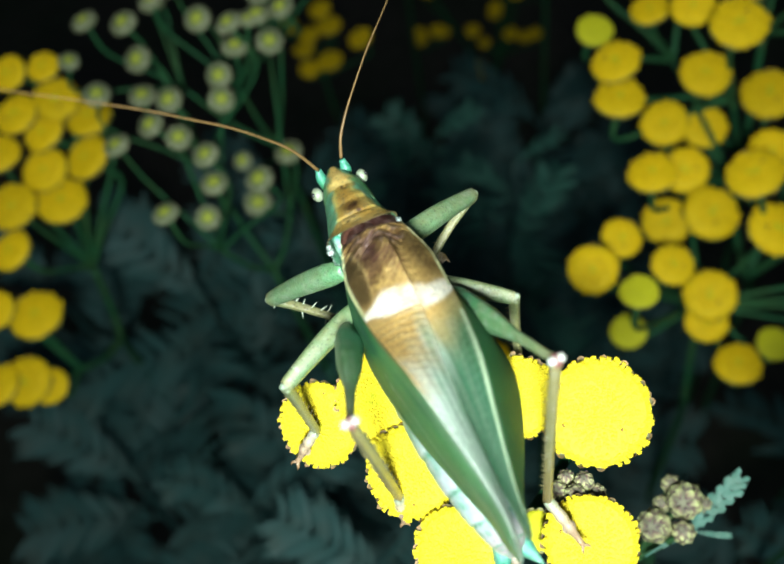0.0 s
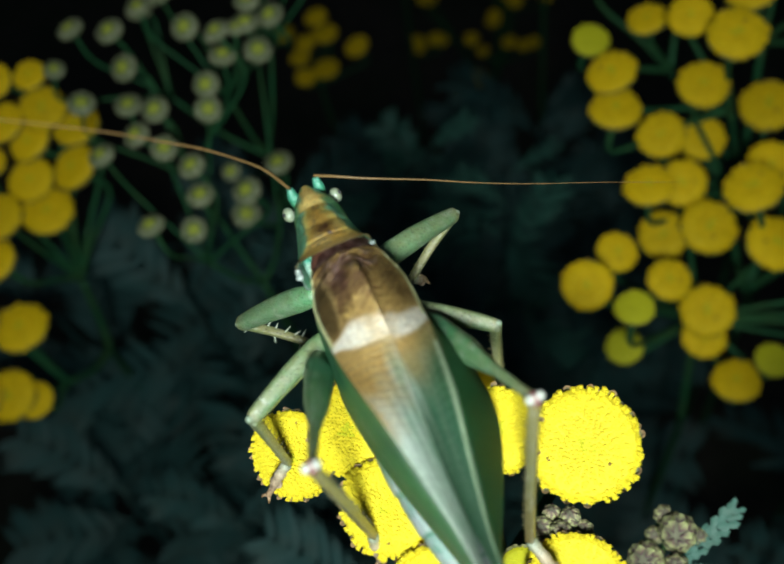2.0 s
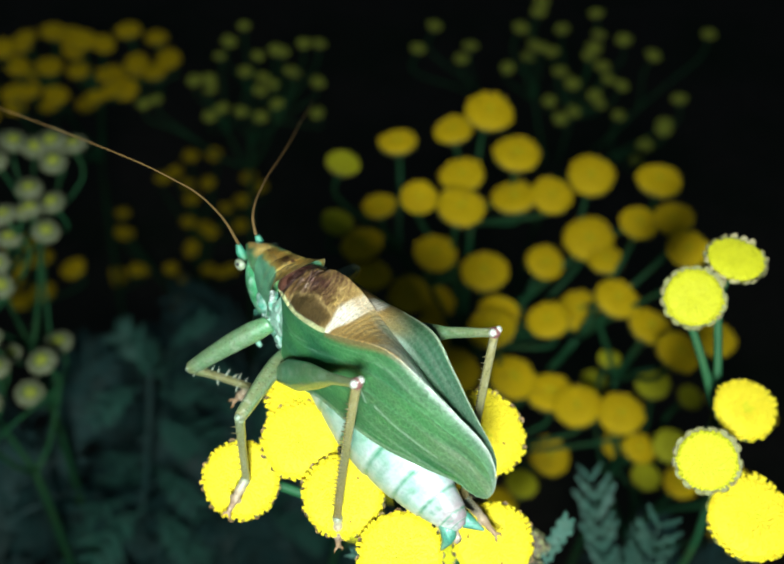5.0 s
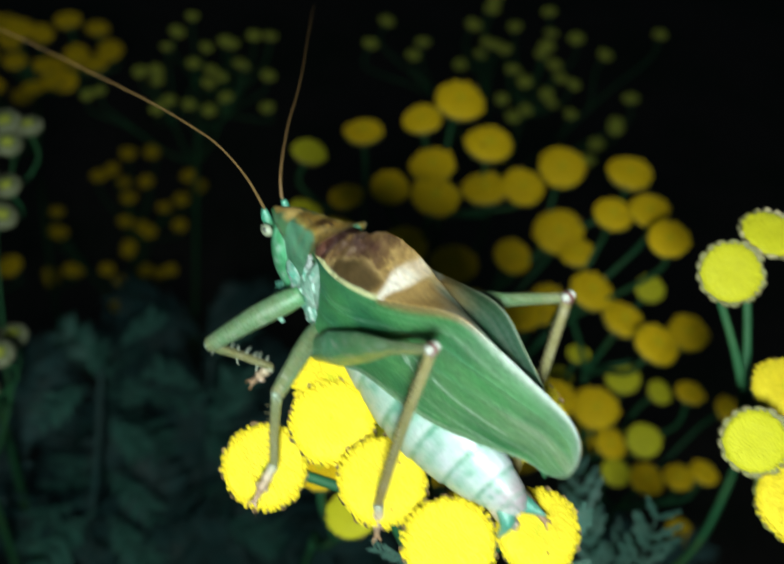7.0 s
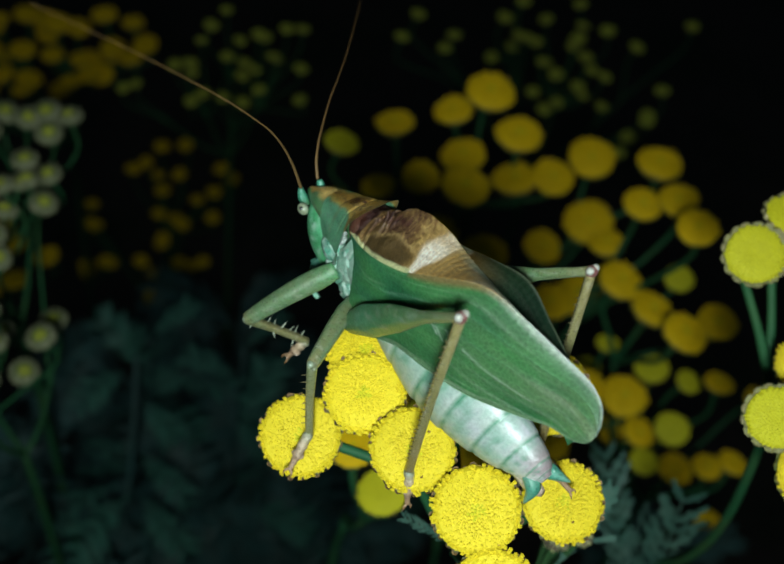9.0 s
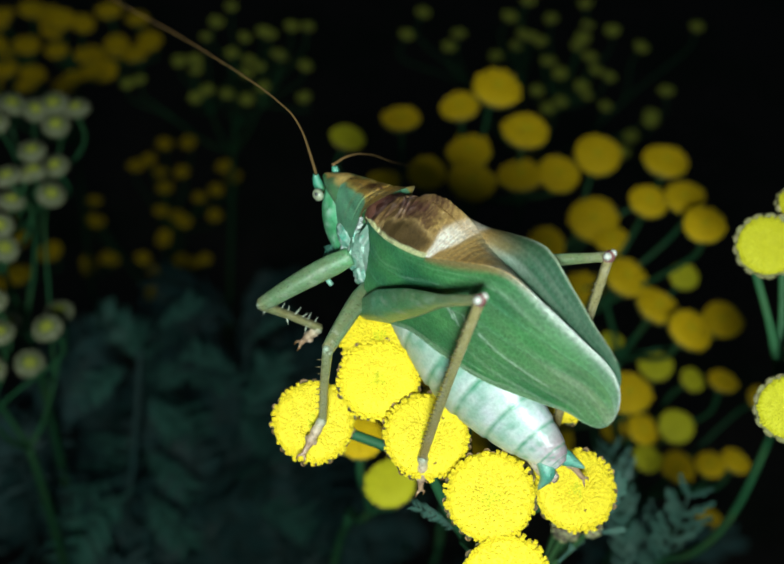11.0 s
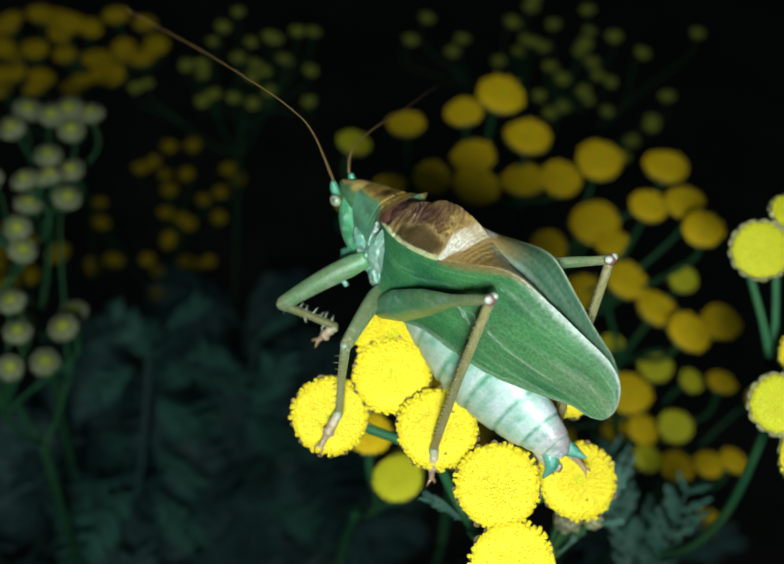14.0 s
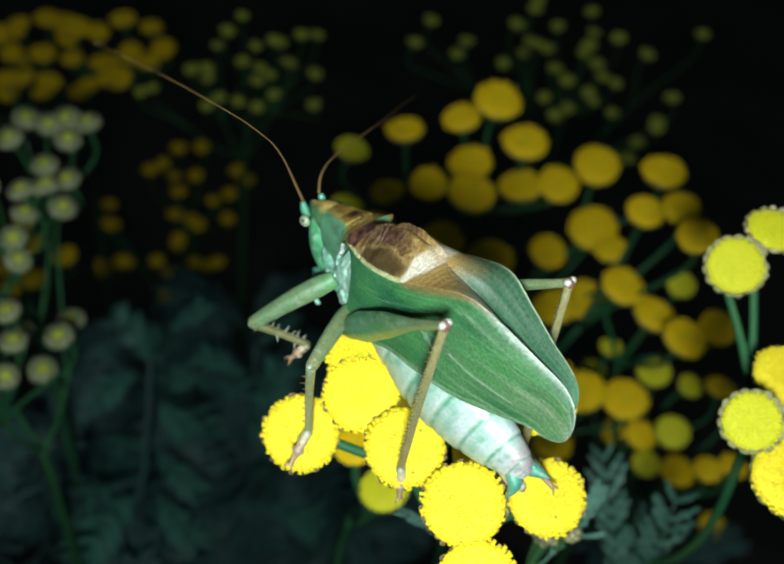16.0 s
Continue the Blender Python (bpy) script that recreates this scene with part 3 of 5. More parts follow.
corymb(-90, 200, "tansy with a dense cluster of deep yellow flowers", [(-88, 195, 300), (-72, 165, 560), (-64, 152, 615)], [
    (-54, 153, 686, 7.2), (-46, 162, 690, 6.8), (-43, 170, 696, 6.5), (-49, 172, 702, 6.5), (-66, 129, 673, 7.5), (-71, 114, 666, 7.1),
    (-54, 166, 698, 6.1), (-56, 159, 692, 6.4), (-59, 169, 703, 6.1), (-58, 176, 710, 5.1), (-50, 178, 708, 4.6), (-65, 151, 690, 6.8),
    (-68, 142, 684, 6.1), (-65, 161, 699, 6.1), (-74, 129, 678, 5.4), (-66, 113, 663, 5.2), (-77, 113, 669, 6.1)], 6.3, FAR_HEADS, CUPS, 25)
corymb(8, 376, "tansy with a few small orange yellow flowers", [(8, 374, 257), (8, 364, 424), (8, 356, 464)], [
    (4, 359, 525), (15, 361, 527), (0, 355, 520), (12, 348, 516), (29, 355, 520), (12, 367, 533), (-5, 362, 531), (1, 347, 514)], 6.2, FAR_HEADS, CUPS, 26)
corymb(131, 560, "distant low tansy with scattered yellow flowers", [(131, 558, 156), (131, 548, 223), (131, 540, 263)], [
    (84, 555, 356), (156, 561, 382), (165, 545, 367), (146, 540, 355), (132, 532, 342), (74, 535, 333), (92, 532, 333), (114, 527, 333),
    (141, 518, 331), (115, 507, 313), (124, 572, 387), (148, 577, 399), (193, 546, 380), (159, 513, 331)], 5.9, FAR_HEADS, CUPS, 27, stem=0.001, more=18)
corymb(64, 470, "distant tansy with a thick mass of yellow flowers", [(64, 468, 280), (64, 458, 471), (64, 450, 511)], [
    (36, 464, 589), (51, 463, 591), (65, 457, 587), (29, 456, 578), (45, 454, 576), (59, 450, 573), (32, 449, 566), (45, 446, 563),
    (75, 455, 584), (89, 455, 590), (24, 450, 566), (65, 441, 561), (75, 441, 564), (81, 440, 563), (90, 446, 575), (103, 450, 586),
    (107, 443, 576), (98, 441, 571)], 6.9, FAR_HEADS, CUPS, 28, stem=0.001, more=12)
corymb(5, 160, "tansy with clusters of pale unopened flower buds", [(5, 158, 300), (-4, 138, 610), (-6, 136, 660)], [
    (-19, 120, 715, 3.8), (-10, 117, 714, 3.6), (-2, 132, 696, 4.4), (-7, 122, 719, 3.8), (2, 123, 716, 4.1), (7, 143, 699, 4.3),
    (-7, 125, 725, 3.7), (-12, 130, 726, 3.7), (-19, 138, 723, 3.9), (-28, 138, 719, 3.9), (-2, 137, 727, 3.8), (-14, 142, 725, 3.9),
    (-21, 149, 721, 4.0), (-29, 146, 727, 3.9), (-2, 143, 728, 3.8), (-21, 157, 724, 4.1), (10, 149, 729, 4.0), (2, 152, 727, 3.9),
    (-22, 163, 730, 4.1), (2, 153, 733, 3.9)], 3.8, BUD_TOPS, BUD_CUPS, 29, gap=0.42, tilt=0.35, stem=0.0004, scale=0.82)
corymb(8, 190, "tall tansy with clusters of pale unopened flower buds", [(8, 186, 300), (3, 172, 610), (1, 168, 672)], [
    (-5, 158, 731, 4.0), (8, 157, 730, 3.9), (13, 161, 727, 4.0), (9, 164, 730, 4.0), (3, 175, 731, 4.2), (16, 172, 730, 4.2),
    (13, 179, 730, 4.2), (9, 190, 725, 4.4), (22, 179, 729, 4.3), (17, 179, 731, 4.6), (-33, 172, 725, 4.0), (-18, 180, 720, 4.1),
    (-37, 162, 723, 3.2), (-4, 142, 700, 3.1), (-12, 177, 726, 4.4), (-16, 171, 728, 3.6), (6, 156, 730, 3.1), (-18, 178, 721, 3.8)], 3.8, BUD_TOPS, BUD_CUPS, 34, gap=0.42, tilt=0.35, stem=0.0004, scale=0.82)


corymb(45, 75, "low tansy with two yellow flowers under the larger cluster", [(60, 92, 300), (56, 84, 620), (52, 74, 690)], [(43.8, 50.9, 738.4, 4.6), (38, 53, 751, 3.9)], 3.9, FAR_HEADS, CUPS, 30, young=(0,))
corymb(130, 380, "distant tansy with small greenish flowers on thin stems", [(130, 378, 200), (126, 360, 520), (125, 356, 560)], [
    (126, 365, 638), (113, 362, 626), (106, 356, 613), (130, 357, 626), (141, 354, 628), (128, 348, 613), (109, 349, 606), (75, 360, 608),
    (143, 348, 621), (123, 355, 620), (151, 352, 632), (134, 342, 608), (151, 333, 605)], 3.3, GREEN_HEADS, CUPS, 31, gap=0.3, stem=0.0004, more=13)
corymb(280, 330, "distant tansy with small greenish flowers half lost in darkness", [(280, 325, 200), (276, 305, 520), (275, 300, 555)], [
    (217, 346, 634), (231, 333, 628), (253, 325, 639), (258, 317, 633), (269, 314, 642), (266, 304, 625), (278, 300, 634), (283, 303, 643),
    (264, 311, 632), (269, 290, 610), (260, 299, 612), (289, 284, 625), (286, 277, 613), (302, 262, 615), (293, 261, 605), (302, 283, 640),
    (309, 265, 626), (322, 273, 654), (283, 309, 651), (245, 318, 622)], 3.7, GREEN_HEADS, CUPS, 32, gap=0.3, stem=0.0004, more=16)


# ---- dull feathery plants in the dark ----
def fern_plant(x, y, top, seed, count=11, reach=95, spread=1.0, leaves=DULL_LEAVES, label="dull blue green feathery plant without flowers"):
    """An upright leafy stem whose feathery leaves stand out all round."""
    rng = random.Random(seed)
    plant = plant_at("leafy_plant", x, y, label, "plant", "leafy plants")
    tip = Vector(top)
    main_stem(plant, [(x, y, tip.z * 0.4), (x * 0.4 + tip.x * 0.6, y * 0.4 + tip.y * 0.6, tip.z * 0.75), tuple(tip)], 0.0018, 0.0008, SHADY)
    foot = Vector((x * 0.4 + tip.x * 0.6, y * 0.4 + tip.y * 0.6, tip.z * 0.75))
    for k in range(count):
        f = k / count
        root = tip.lerp(foot, f * 0.95)
        a = k * 2.4 + rng.uniform(-0.3, 0.3)
        l = reach * (0.45 + 0.65 * f) * rng.uniform(0.8, 1.1)
        rise = 0.75 - 0.9 * f + rng.uniform(-0.2, 0.2)
        leaf_on(plant, root, root + Vector((math.cos(a), math.sin(a), rise)).normalized() * l * spread, leaves[k % 3], roll=rng.uniform(-25, 25))
    return plant


for k, (top, count, reach) in enumerate((
    ((-75, 122, 580), 11, 95), ((-38, 162, 622), 11, 100), ((-8, 107, 575), 12, 95), ((67, 226, 515), 10, 90), ((99, 250, 500), 9, 90), ((-98, 191, 590), 10, 95),
    ((-30, 90, 612), 9, 75), ((51, 112, 540), 11, 95), ((80, 152, 525), 9, 95), ((43, 243, 548), 10, 85), ((63, 193, 540), 11, 100), ((-6, 191, 612), 11, 95),
    ((102, 206, 520), 10, 100), ((24, 150, 580), 11, 95), ((200, 84, 550), 9, 90), ((107, 287, 515), 10, 100), ((10, 50, 668), 8, 62), ((135, 45, 575), 9, 80))):
    fern_plant(top[0] + (k * 37 % 50 - 25), top[1] + (k * 53 % 40), top, 100 + k, count, reach)


for k, (top, count, reach) in enumerate((((48, 226, 588), 7, 62), ((72, 190, 612), 7, 58))):
    fern_plant(top[0] - 12, top[1] + 15, top, 140 + k, count, reach, leaves=TEAL_LEAVES, label="blue green feathery plant standing out of the darkness")


def teal_plant():
    plant = plant_at("leafy_plant", 5, 195, "blue green plant with long toothed leaves on an upright stem", "plant", "leafy plants")
    main_stem(plant, [(5, 195, 300), (12, 159, 560), (22, 165, 582), (30, 179, 606), (35, 191, 622)], 0.0016, 0.0008, SHADY)
    for k, (root, tip) in enumerate((((36, 187, 612), (65, 166, 622)), ((34, 182, 608), (41, 161, 612)), ((20, 163, 593), (-3, 154, 604)), ((31, 191, 615), (12, 178, 621)), ((33, 192, 616), (35, 190, 635)), ((34, 192, 616), (46, 185, 633)), ((23, 160, 591), (-6, 139, 594)), ((26, 158, 590), (34, 131, 593)), ((28, 172, 600), (13, 166, 612)), ((29, 169, 598), (39, 144, 601)))):
        leaf_on(plant, root, tip, TEAL_LEAVES[k % 3], roll=(k * 23 % 50) - 25)


teal_plant()


# ---- the bush cricket, in mm in its own space: x to its right, y ahead, z up ----
CRICKET = Matrix(((0.9726, -0.2319, 0.0159, 0.0268), (0.2294, 0.9466, -0.2265, 0.0347), (0.0375, 0.2239, 0.9739, 0.8120), (0, 0, 0, 1)))
GREEN, DEEP, TEAL, MINT = (0.05, 0.24, 0.085), (0.025, 0.14, 0.048), (0.05, 0.28, 0.20), (0.21, 0.38, 0.28)
BROWN, DARK, TAN = (0.23, 0.11, 0.03), (0.055, 0.018, 0.013), (0.33, 0.21, 0.075)
OLIVE, ASH = (0.095, 0.15, 0.07), (0.50, 0.48, 0.44)


def mottle(p, size=1.0):
    """A value of about 0 to 1 that varies over the body."""
    return 0.5 + 0.8 * noise.noise(Vector(p) * size)


def shell(rows, layer_rows, bm, layer, close=False):
    """Joins rows of points into a smooth sheet with a colour at each point."""
    grid = []
    for row, tones in zip(rows, layer_rows):
        line = []
        for p, c in zip(row, tones):
            v = bm.verts.new(p)
            v[layer] = (*c, 1)
            line.append(v)
        grid.append(line)
    for a, b in zip(grid, grid[1:]):
        n = len(a)
        for k in range(n if close else n - 1):
            bm.faces.new((a[k], a[(k + 1) % n], b[(k + 1) % n], b[k])).smooth = True
    return grid


def lump(bm, layer, centre, radii, tones, seed, rough=0.35, size=1.1):
    """A knobbly rounded mass with blotched colours."""
    for i in range(19):
        t = math.pi * (i + 0.5) / 19
        row = []
        for k in range(26):
            a = 2 * math.pi * k / 26
            d = Vector((math.sin(t) * math.cos(a), math.sin(t) * math.sin(a), math.cos(t)))
            p = Vector([c + r * q for c, r, q in zip(centre, radii, d)])
            q = p * size + Vector((seed, 0, 0))
            p += d * rough * (2 * abs(noise.noise(q)) - 0.6 + 0.8 * noise.noise(q * 2.3))
            v = bm.verts.new(p)
            c = mix(tones[0], tones[1], 1.4 * mottle(q, 1.3) - 0.2)
            v[layer] = (*mix(c, tones[2], 3 * (mottle(q, 2.1) - 0.68)), 1)
            row.append(v)
        if i:
            for k in range(26):
                bm.faces.new((old[k], old[(k + 1) % 26], row[(k + 1) % 26], row[k])).smooth = True
        else:
            bm.faces.new(row[::-1])
        old = row
    bm.faces.new(old)


def build_trunk(cricket):
    """Abdomen with its rings, thorax, pronotum and head."""
    bm, layer = toned()
    keys = [(0.3, 3.0, -3.2, 2.4, 3.0), (0.4, 0.0, -3.0, 3.1, 4.2), (0.3, -6.0, -4.2, 3.5, 5.4), (0.2, -13.0, -5.2, 3.5, 5.6), (0.3, -19.5, -4.5, 2.7, 4.1), (0.5, -24.0, -3.6, 1.5, 2.0), (0.5, -25.4, -3.4, 0.5, 0.7)]
    rows, tones = [], []
    n = 96
    for i, (x, y, z, w, h) in enumerate(curve(keys, n)):
        ring = (i % 9) / 9.0
        swell = 0.985 + 0.03 * ring - (0.025 if i % 9 == 0 else 0)
        row, tone = [], []
        for k in range(32):
            a = 2 * math.pi * k / 32
            row.append((x + w * swell * math.sin(a), y, z + h * swell * math.cos(a)))
            low = -math.cos(a)
            c = mix(mix((0.10, 0.28, 0.17), TEAL, 0.25), (0.35, 0.41, 0.35), 0.74 + 0.3 * low + 0.6 * (mottle((math.sin(a) * 4, y * 0.9, math.cos(a) * 4), 1.0) - 0.5))
            tint = mottle((math.sin(a) * 3, y * 0.35, math.cos(a) * 3 + 7), 1.0)
            c = mix(c, (0.44, 0.38, 0.25) if low > -0.1 else (0.46, 0.43, 0.48), 0.9 * max(0, tint - 0.45) + (0.3 if low < -0.3 and i > 50 else 0))
            if i > 70:
                c = mix(c, mix((0.62, 0.60, 0.58), (0.24, 0.18, 0.19), 0.35 - 0.9 * low + 0.8 * (mottle((math.sin(a) * 6, y * 1.5, 3), 1.0) - 0.5)), min(0.95, (i - 70) / 12 * (0.75 - 0.45 * low)))
            if abs(low) < 0.9 and i % 3 == 0 and (k * 5 + i) % 4 < 2:
                c = mix(c, MINT, 0.3)
            if i % 9 in (3, 4) and -0.75 < low < 0.45:
                c = mix(c, mix(DEEP, TEAL, 0.4), 0.9 * max(0, mottle((k * 0.8, i * 0.3, 9), 1.0) - 0.2))
            if i % 9 == 0:
                c = mix(c, mix(DEEP, TEAL, 0.3), 0.9 * mottle((k * 0.6, i, 5), 1.0) + 0.3)
            elif i % 9 == 8:
                c = mix(c, ASH, 0.2)
            elif i % 9 in (1, 2) and i > 3:
                c = mix(c, mix(DEEP, TEAL, 0.6), 0.9 * (mottle((k * 0.9, i * 0.4, 2), 1.0) - 0.35))
            tone.append(c)
        rows.append(row)
        tones.append(tone)
    grid = shell(rows, tones, bm, layer, True)
    bm.faces.new(grid[0])
    bm.faces.new(grid[-1][::-1])
    part("abdomen", bm, BELLY, cricket, "pale green ringed abdomen with a whitish end")

    # knobbly pale skin of the thorax between the shield and the leg joints
    for side in (-1, 1):
        bm, layer = toned()
        rng = random.Random(40 + side)
        for k, (y, z, ry, rz) in enumerate(((4.4, -4.2, 1.6, 1.8), (3.2, -6.2, 1.5, 1.6), (1.8, -4.0, 1.8, 2.4), (0.6, -6.6, 1.5, 1.6), (-1.2, -5.2, 1.8, 2.0), (-3.2, -6.0, 1.8, 1.8))):
            lump(bm, layer, (0.15 + side * 1.7, y, z), (1.1, ry, rz), (mix(TEAL, DEEP, 0.3), mix(MINT, ASH, 0.3), (0.52, 0.56, 0.53)), 3.1 * k + side, 0.30, 1.3)
        part("thorax_plate", bm, SKIN, cricket, "knobbly blue green and whitish side of the thorax")

    # dark red brown ball for the neck; fills the shaded gap under the rim
    bm, layer = toned()
    ball(bm, (0.2, 2.4, 0.5), (2.2, 1.8, 1.8), 12, 18, layer, (0.08, 0.03, 0.02))
    part("neck", bm, SKIN, cricket, "dark red brown neck, filling the shaded gap under the shield")

    # pronotum: a saddle bent over the neck, open behind and below
    bm, layer = toned()
    rows, tones = [], []
    tops = curve([(0, 8.0, -0.5), (0, 6.3, 0.8), (0, 4.7, 1.9), (0, 3.5, 2.7), (0, 2.5, 3.25)], 64)
    ochre, gold = (0.44, 0.25, 0.05), (0.54, 0.45, 0.11)
    for i in range(65):
        s = i / 64
        top = tops[i]
        top[2] -= 0.14 * math.exp(-((s - 0.33) / 0.06) ** 2) + 0.20 * math.exp(-((s - 0.62) / 0.04) ** 2)
        wide = np.interp(s, [0, 0.3, 0.6, 0.85, 1], [2.2, 2.35, 2.5, 2.8, 3.1])
        flat = 0.20 + 0.22 * max(0, (s - 0.5) / 0.5)
        deep = np.interp(s, [0, 0.15, 0.5, 0.8, 1], [4.4, 5.4, 6.0, 6.6, 6.8])
        fall = Vector((0, -0.50 + 0.55 * s, -0.86 - 0.13 * s)).normalized()
        row, tone = [], []
        for k in range(121):
            a = -1 + 2 * k / 120
            lateral = math.sin(min(1, abs(a) * 1.9) * math.pi / 2) * (1 if a > 0 else -1)
            down = 0.0 if abs(a) < flat else ((abs(a) - flat) / (1 - flat)) ** 1.25
            bend = (1.2 - 0.65 * s) * (1 - math.cos(min(1, abs(a) * 2.2) * math.pi / 2))
            swell = 0.35 * math.sin(math.pi * min(1, down * 1.3)) * math.sin(math.pi * s)
            v = Vector((0.25 - 0.15 * s + (wide + swell) * lateral, top[1], top[2])) + fall * (bend + down * deep)
            v.z += 0.05 * (mottle(v, 1.8) - 0.5) + 0.35 * max(0, (s - 0.80) / 0.20) ** 2 * max(0, 1 - (a / 0.6) ** 2) - 0.10 * math.exp(-((s - 0.75) / 0.08) ** 2)
            row.append(v)
            spot, fine = mottle(v, 0.9), mottle(v, 2.6)
            c = mix(ochre, (0.60, 0.43, 0.15), 0.9 * (spot - 0.4) + 0.7 * (fine - 0.5) + 0.25 * (s > 0.62))
            c = mix(c, mix(OLIVE, ochre, 0.5), 0.8 * max(0, s - 0.62) / 0.38 * min(1, abs(a) * 3.2))
            c = mix(c, DARK, 0.9 * math.exp(-((s - 0.45) / 0.10) ** 2 - (a / 0.10) ** 2) + 2.2 * max(0, fine - 0.60))
            half = (0.11 + 0.20 * s if s < 0.6 else 0.23 + 0.45 * (s - 0.6)) + 0.22 * max(0, (s - 0.8) / 0.2) + 0.08 * (spot - 0.5)
            flank = mix(mix((0.19, 0.46, 0.26), TEAL, 0.15), DEEP, -0.1 + 0.9 * (spot - 0.5) + 0.5 * (fine - 0.5))
            flank = mix(flank, mix(MINT, ASH, 0.3), 1.2 * (mottle(v, 1.7) - 0.62))
            arc = math.exp(-((s - 0.62 + 0.30 * (abs(a) - 0.5) ** 2 * 4) / 0.035) ** 2) + 0.8 * math.exp(-((s - 0.34 + 0.2 * (abs(a) - 0.4)) / 0.03) ** 2)
            patch = math.exp(-((abs(a) - half - 0.09) / 0.09) ** 4) * (1 if s < 0.62 else 0.25)
            flank = mix(flank, (0.012, 0.045, 0.022), 0.28 * patch * (0.3 + spot))
            flank = mix(flank, mix(gold, MINT, min(1, abs(a) * 1.3)), 0.34 * arc * (0.4 + spot))
            c = mix(mix(c, gold, 0.7 * math.exp(-((abs(a) - half) / 0.05) ** 2) * (0.3 + fine)), flank, (abs(a) - half) / 0.07)
            rim = 1 if abs(a) > 0.965 or (s > 0.91 and abs(a) > 0.56) else 0.25 if s > 0.97 else 0
            c = mix(c, mix((0.55, 0.60, 0.55), TEAL, 0.3 * fine), 0.9 * rim)
            tone.append(c)
        rows.append(row)
        tones.append(tone)
    shell(rows, tones, bm, layer)
    bmesh.ops.solidify(bm, geom=bm.faces[:], thickness=0.22)
    rng = random.Random(61)
    for k in range(30):
        a = rng.uniform(0.52, 0.68) * (1 if k % 2 else -1)
        size = rng.uniform(0.10, 0.22)
        ball(bm, rows[62][int((a + 1) * 60)] + Vector((0, -0.12 - rng.uniform(0, 0.35), -0.15)), (size * 1.6, size, size * 0.9), 6, 8, layer, mix((0.45, 0.49, 0.45), (0.12, 0.15, 0.13), rng.random()))
    part("pronotum", bm, SKIN, cricket, "green neck shield with a tan brown top and pale rim")

    # head
    bm, layer = toned()
    along, front = Vector((0, -0.55, -0.835)), Vector((0, 0.835, -0.55))
    rows, tones = [], []
    for i in range(21):
        s = i / 20
        r = math.sin(math.pi * (0.035 + 0.93 * s)) ** 0.62
        c0 = Vector((0.35, 11.0, -3.1)) + along * (9.9 * s) - front * (1.55 - 0.1 * s)
        w, d = 2.5 * r * (1 - 0.20 * s), 2.35 * r * (1 - 0.12 * s)
        row, tone = [], []
        for k in range(28):
            a = 2 * math.pi * k / 28
            row.append(c0 + Vector((w * math.sin(a), 0, 0)) + front * d * math.cos(a))
            c = mix(mix((0.07, 0.29, 0.12), TEAL, 0.2), DEEP, 0.4 + 0.9 * (mottle(row[-1], 0.9) - 0.5))
            c = mix(c, mix(MINT, ASH, 0.3), 1.5 * (mottle(row[-1], 2.0) - 0.55))
            if s < 0.36 and math.cos(a) < 0.5:
                c = mix(c, mix(BROWN, TAN, 0.3), (0.6 - abs(math.sin(a))) * 3)
            if s > 0.75:
                c = mix(c, TEAL, 0.4)
            tone.append(c)
        rows.append(row)
        tones.append(tone)
    g = shell(rows, tones, bm, layer, True)
    bm.faces.new(g[0])
    bm.faces.new(g[-1][::-1])
    # crown: a wedge from the tip between the antennae back under the neck shield
    rows, tones = [], []
    for i, (y, z, w, h) in enumerate(curve([(11.5, -3.7, 0.45, 0.3), (10.6, -2.8, 1.15, 0.9), (9.4, -1.6, 1.85, 1.4), (8.2, -0.8, 2.15, 1.8), (6.4, 0.5, 2.2, 2.0)], 20)):
        c0 = Vector((0.35, y, z)) - Vector((0, 0.7, 0.71)) * h
        row, tone = [], []
        for k in range(24):
            a = 2 * math.pi * k / 24
            row.append(c0 + Vector((w * math.sin(a), 0, 0)) + Vector((0, 0.7, 0.71)) * h * math.cos(a))
            c = mix((0.36, 0.19, 0.04), (0.54, 0.38, 0.12), 1.2 * mottle(row[-1], 1.4) - 0.1)
            c = mix(c, mix(DEEP, OLIVE, mottle(row[-1], 2.0)), (abs(math.sin(a)) - 0.40 + 0.25 * (mottle(row[-1], 1.0) - 0.5)) * 7 if math.cos(a) > -0.2 else 1)
            tone.append(c)
        rows.append(row)
        tones.append(tone)
    g = shell(rows, tones, bm, layer, True)
    bm.faces.new(g[0])
    bm.faces.new(g[-1][::-1])
    skull = part("head", bm, SKIN, cricket, "green face with a brown crown")
    for x in (-1.8, 2.5):
        bm = bmesh.new()
        ball(bm, (x, 9.6, -3.9), (0.52, 0.66, 0.62), 12, 16)
        part("eye", bm, EYE, skull, "pale bulging eye")
        bm = bmesh.new()
        ball(bm, (x + (0.32 if x > 0 else -0.32), 9.55, -3.56), (0.22, 0.22, 0.22), 8, 10)
        part("eye_spot", bm, PUPIL, skull)
    for x in (-0.85, 1.5):
        bm, layer = toned()
        tube(bm, [(x * 0.9 + 0.03, 10.3, -4.7), (x, 11.0, -4.1), (x, 11.6, -3.4)], [0.45, 0.52, 0.28], 10, 10, 1.0, [mix(DEEP, OLIVE, 0.3), mix(TEAL, DEEP, 0.5), mix(TEAL, OLIVE, 0.3)], layer)
        part("antenna_socket", bm, SKIN, skull, "blue green antenna base")
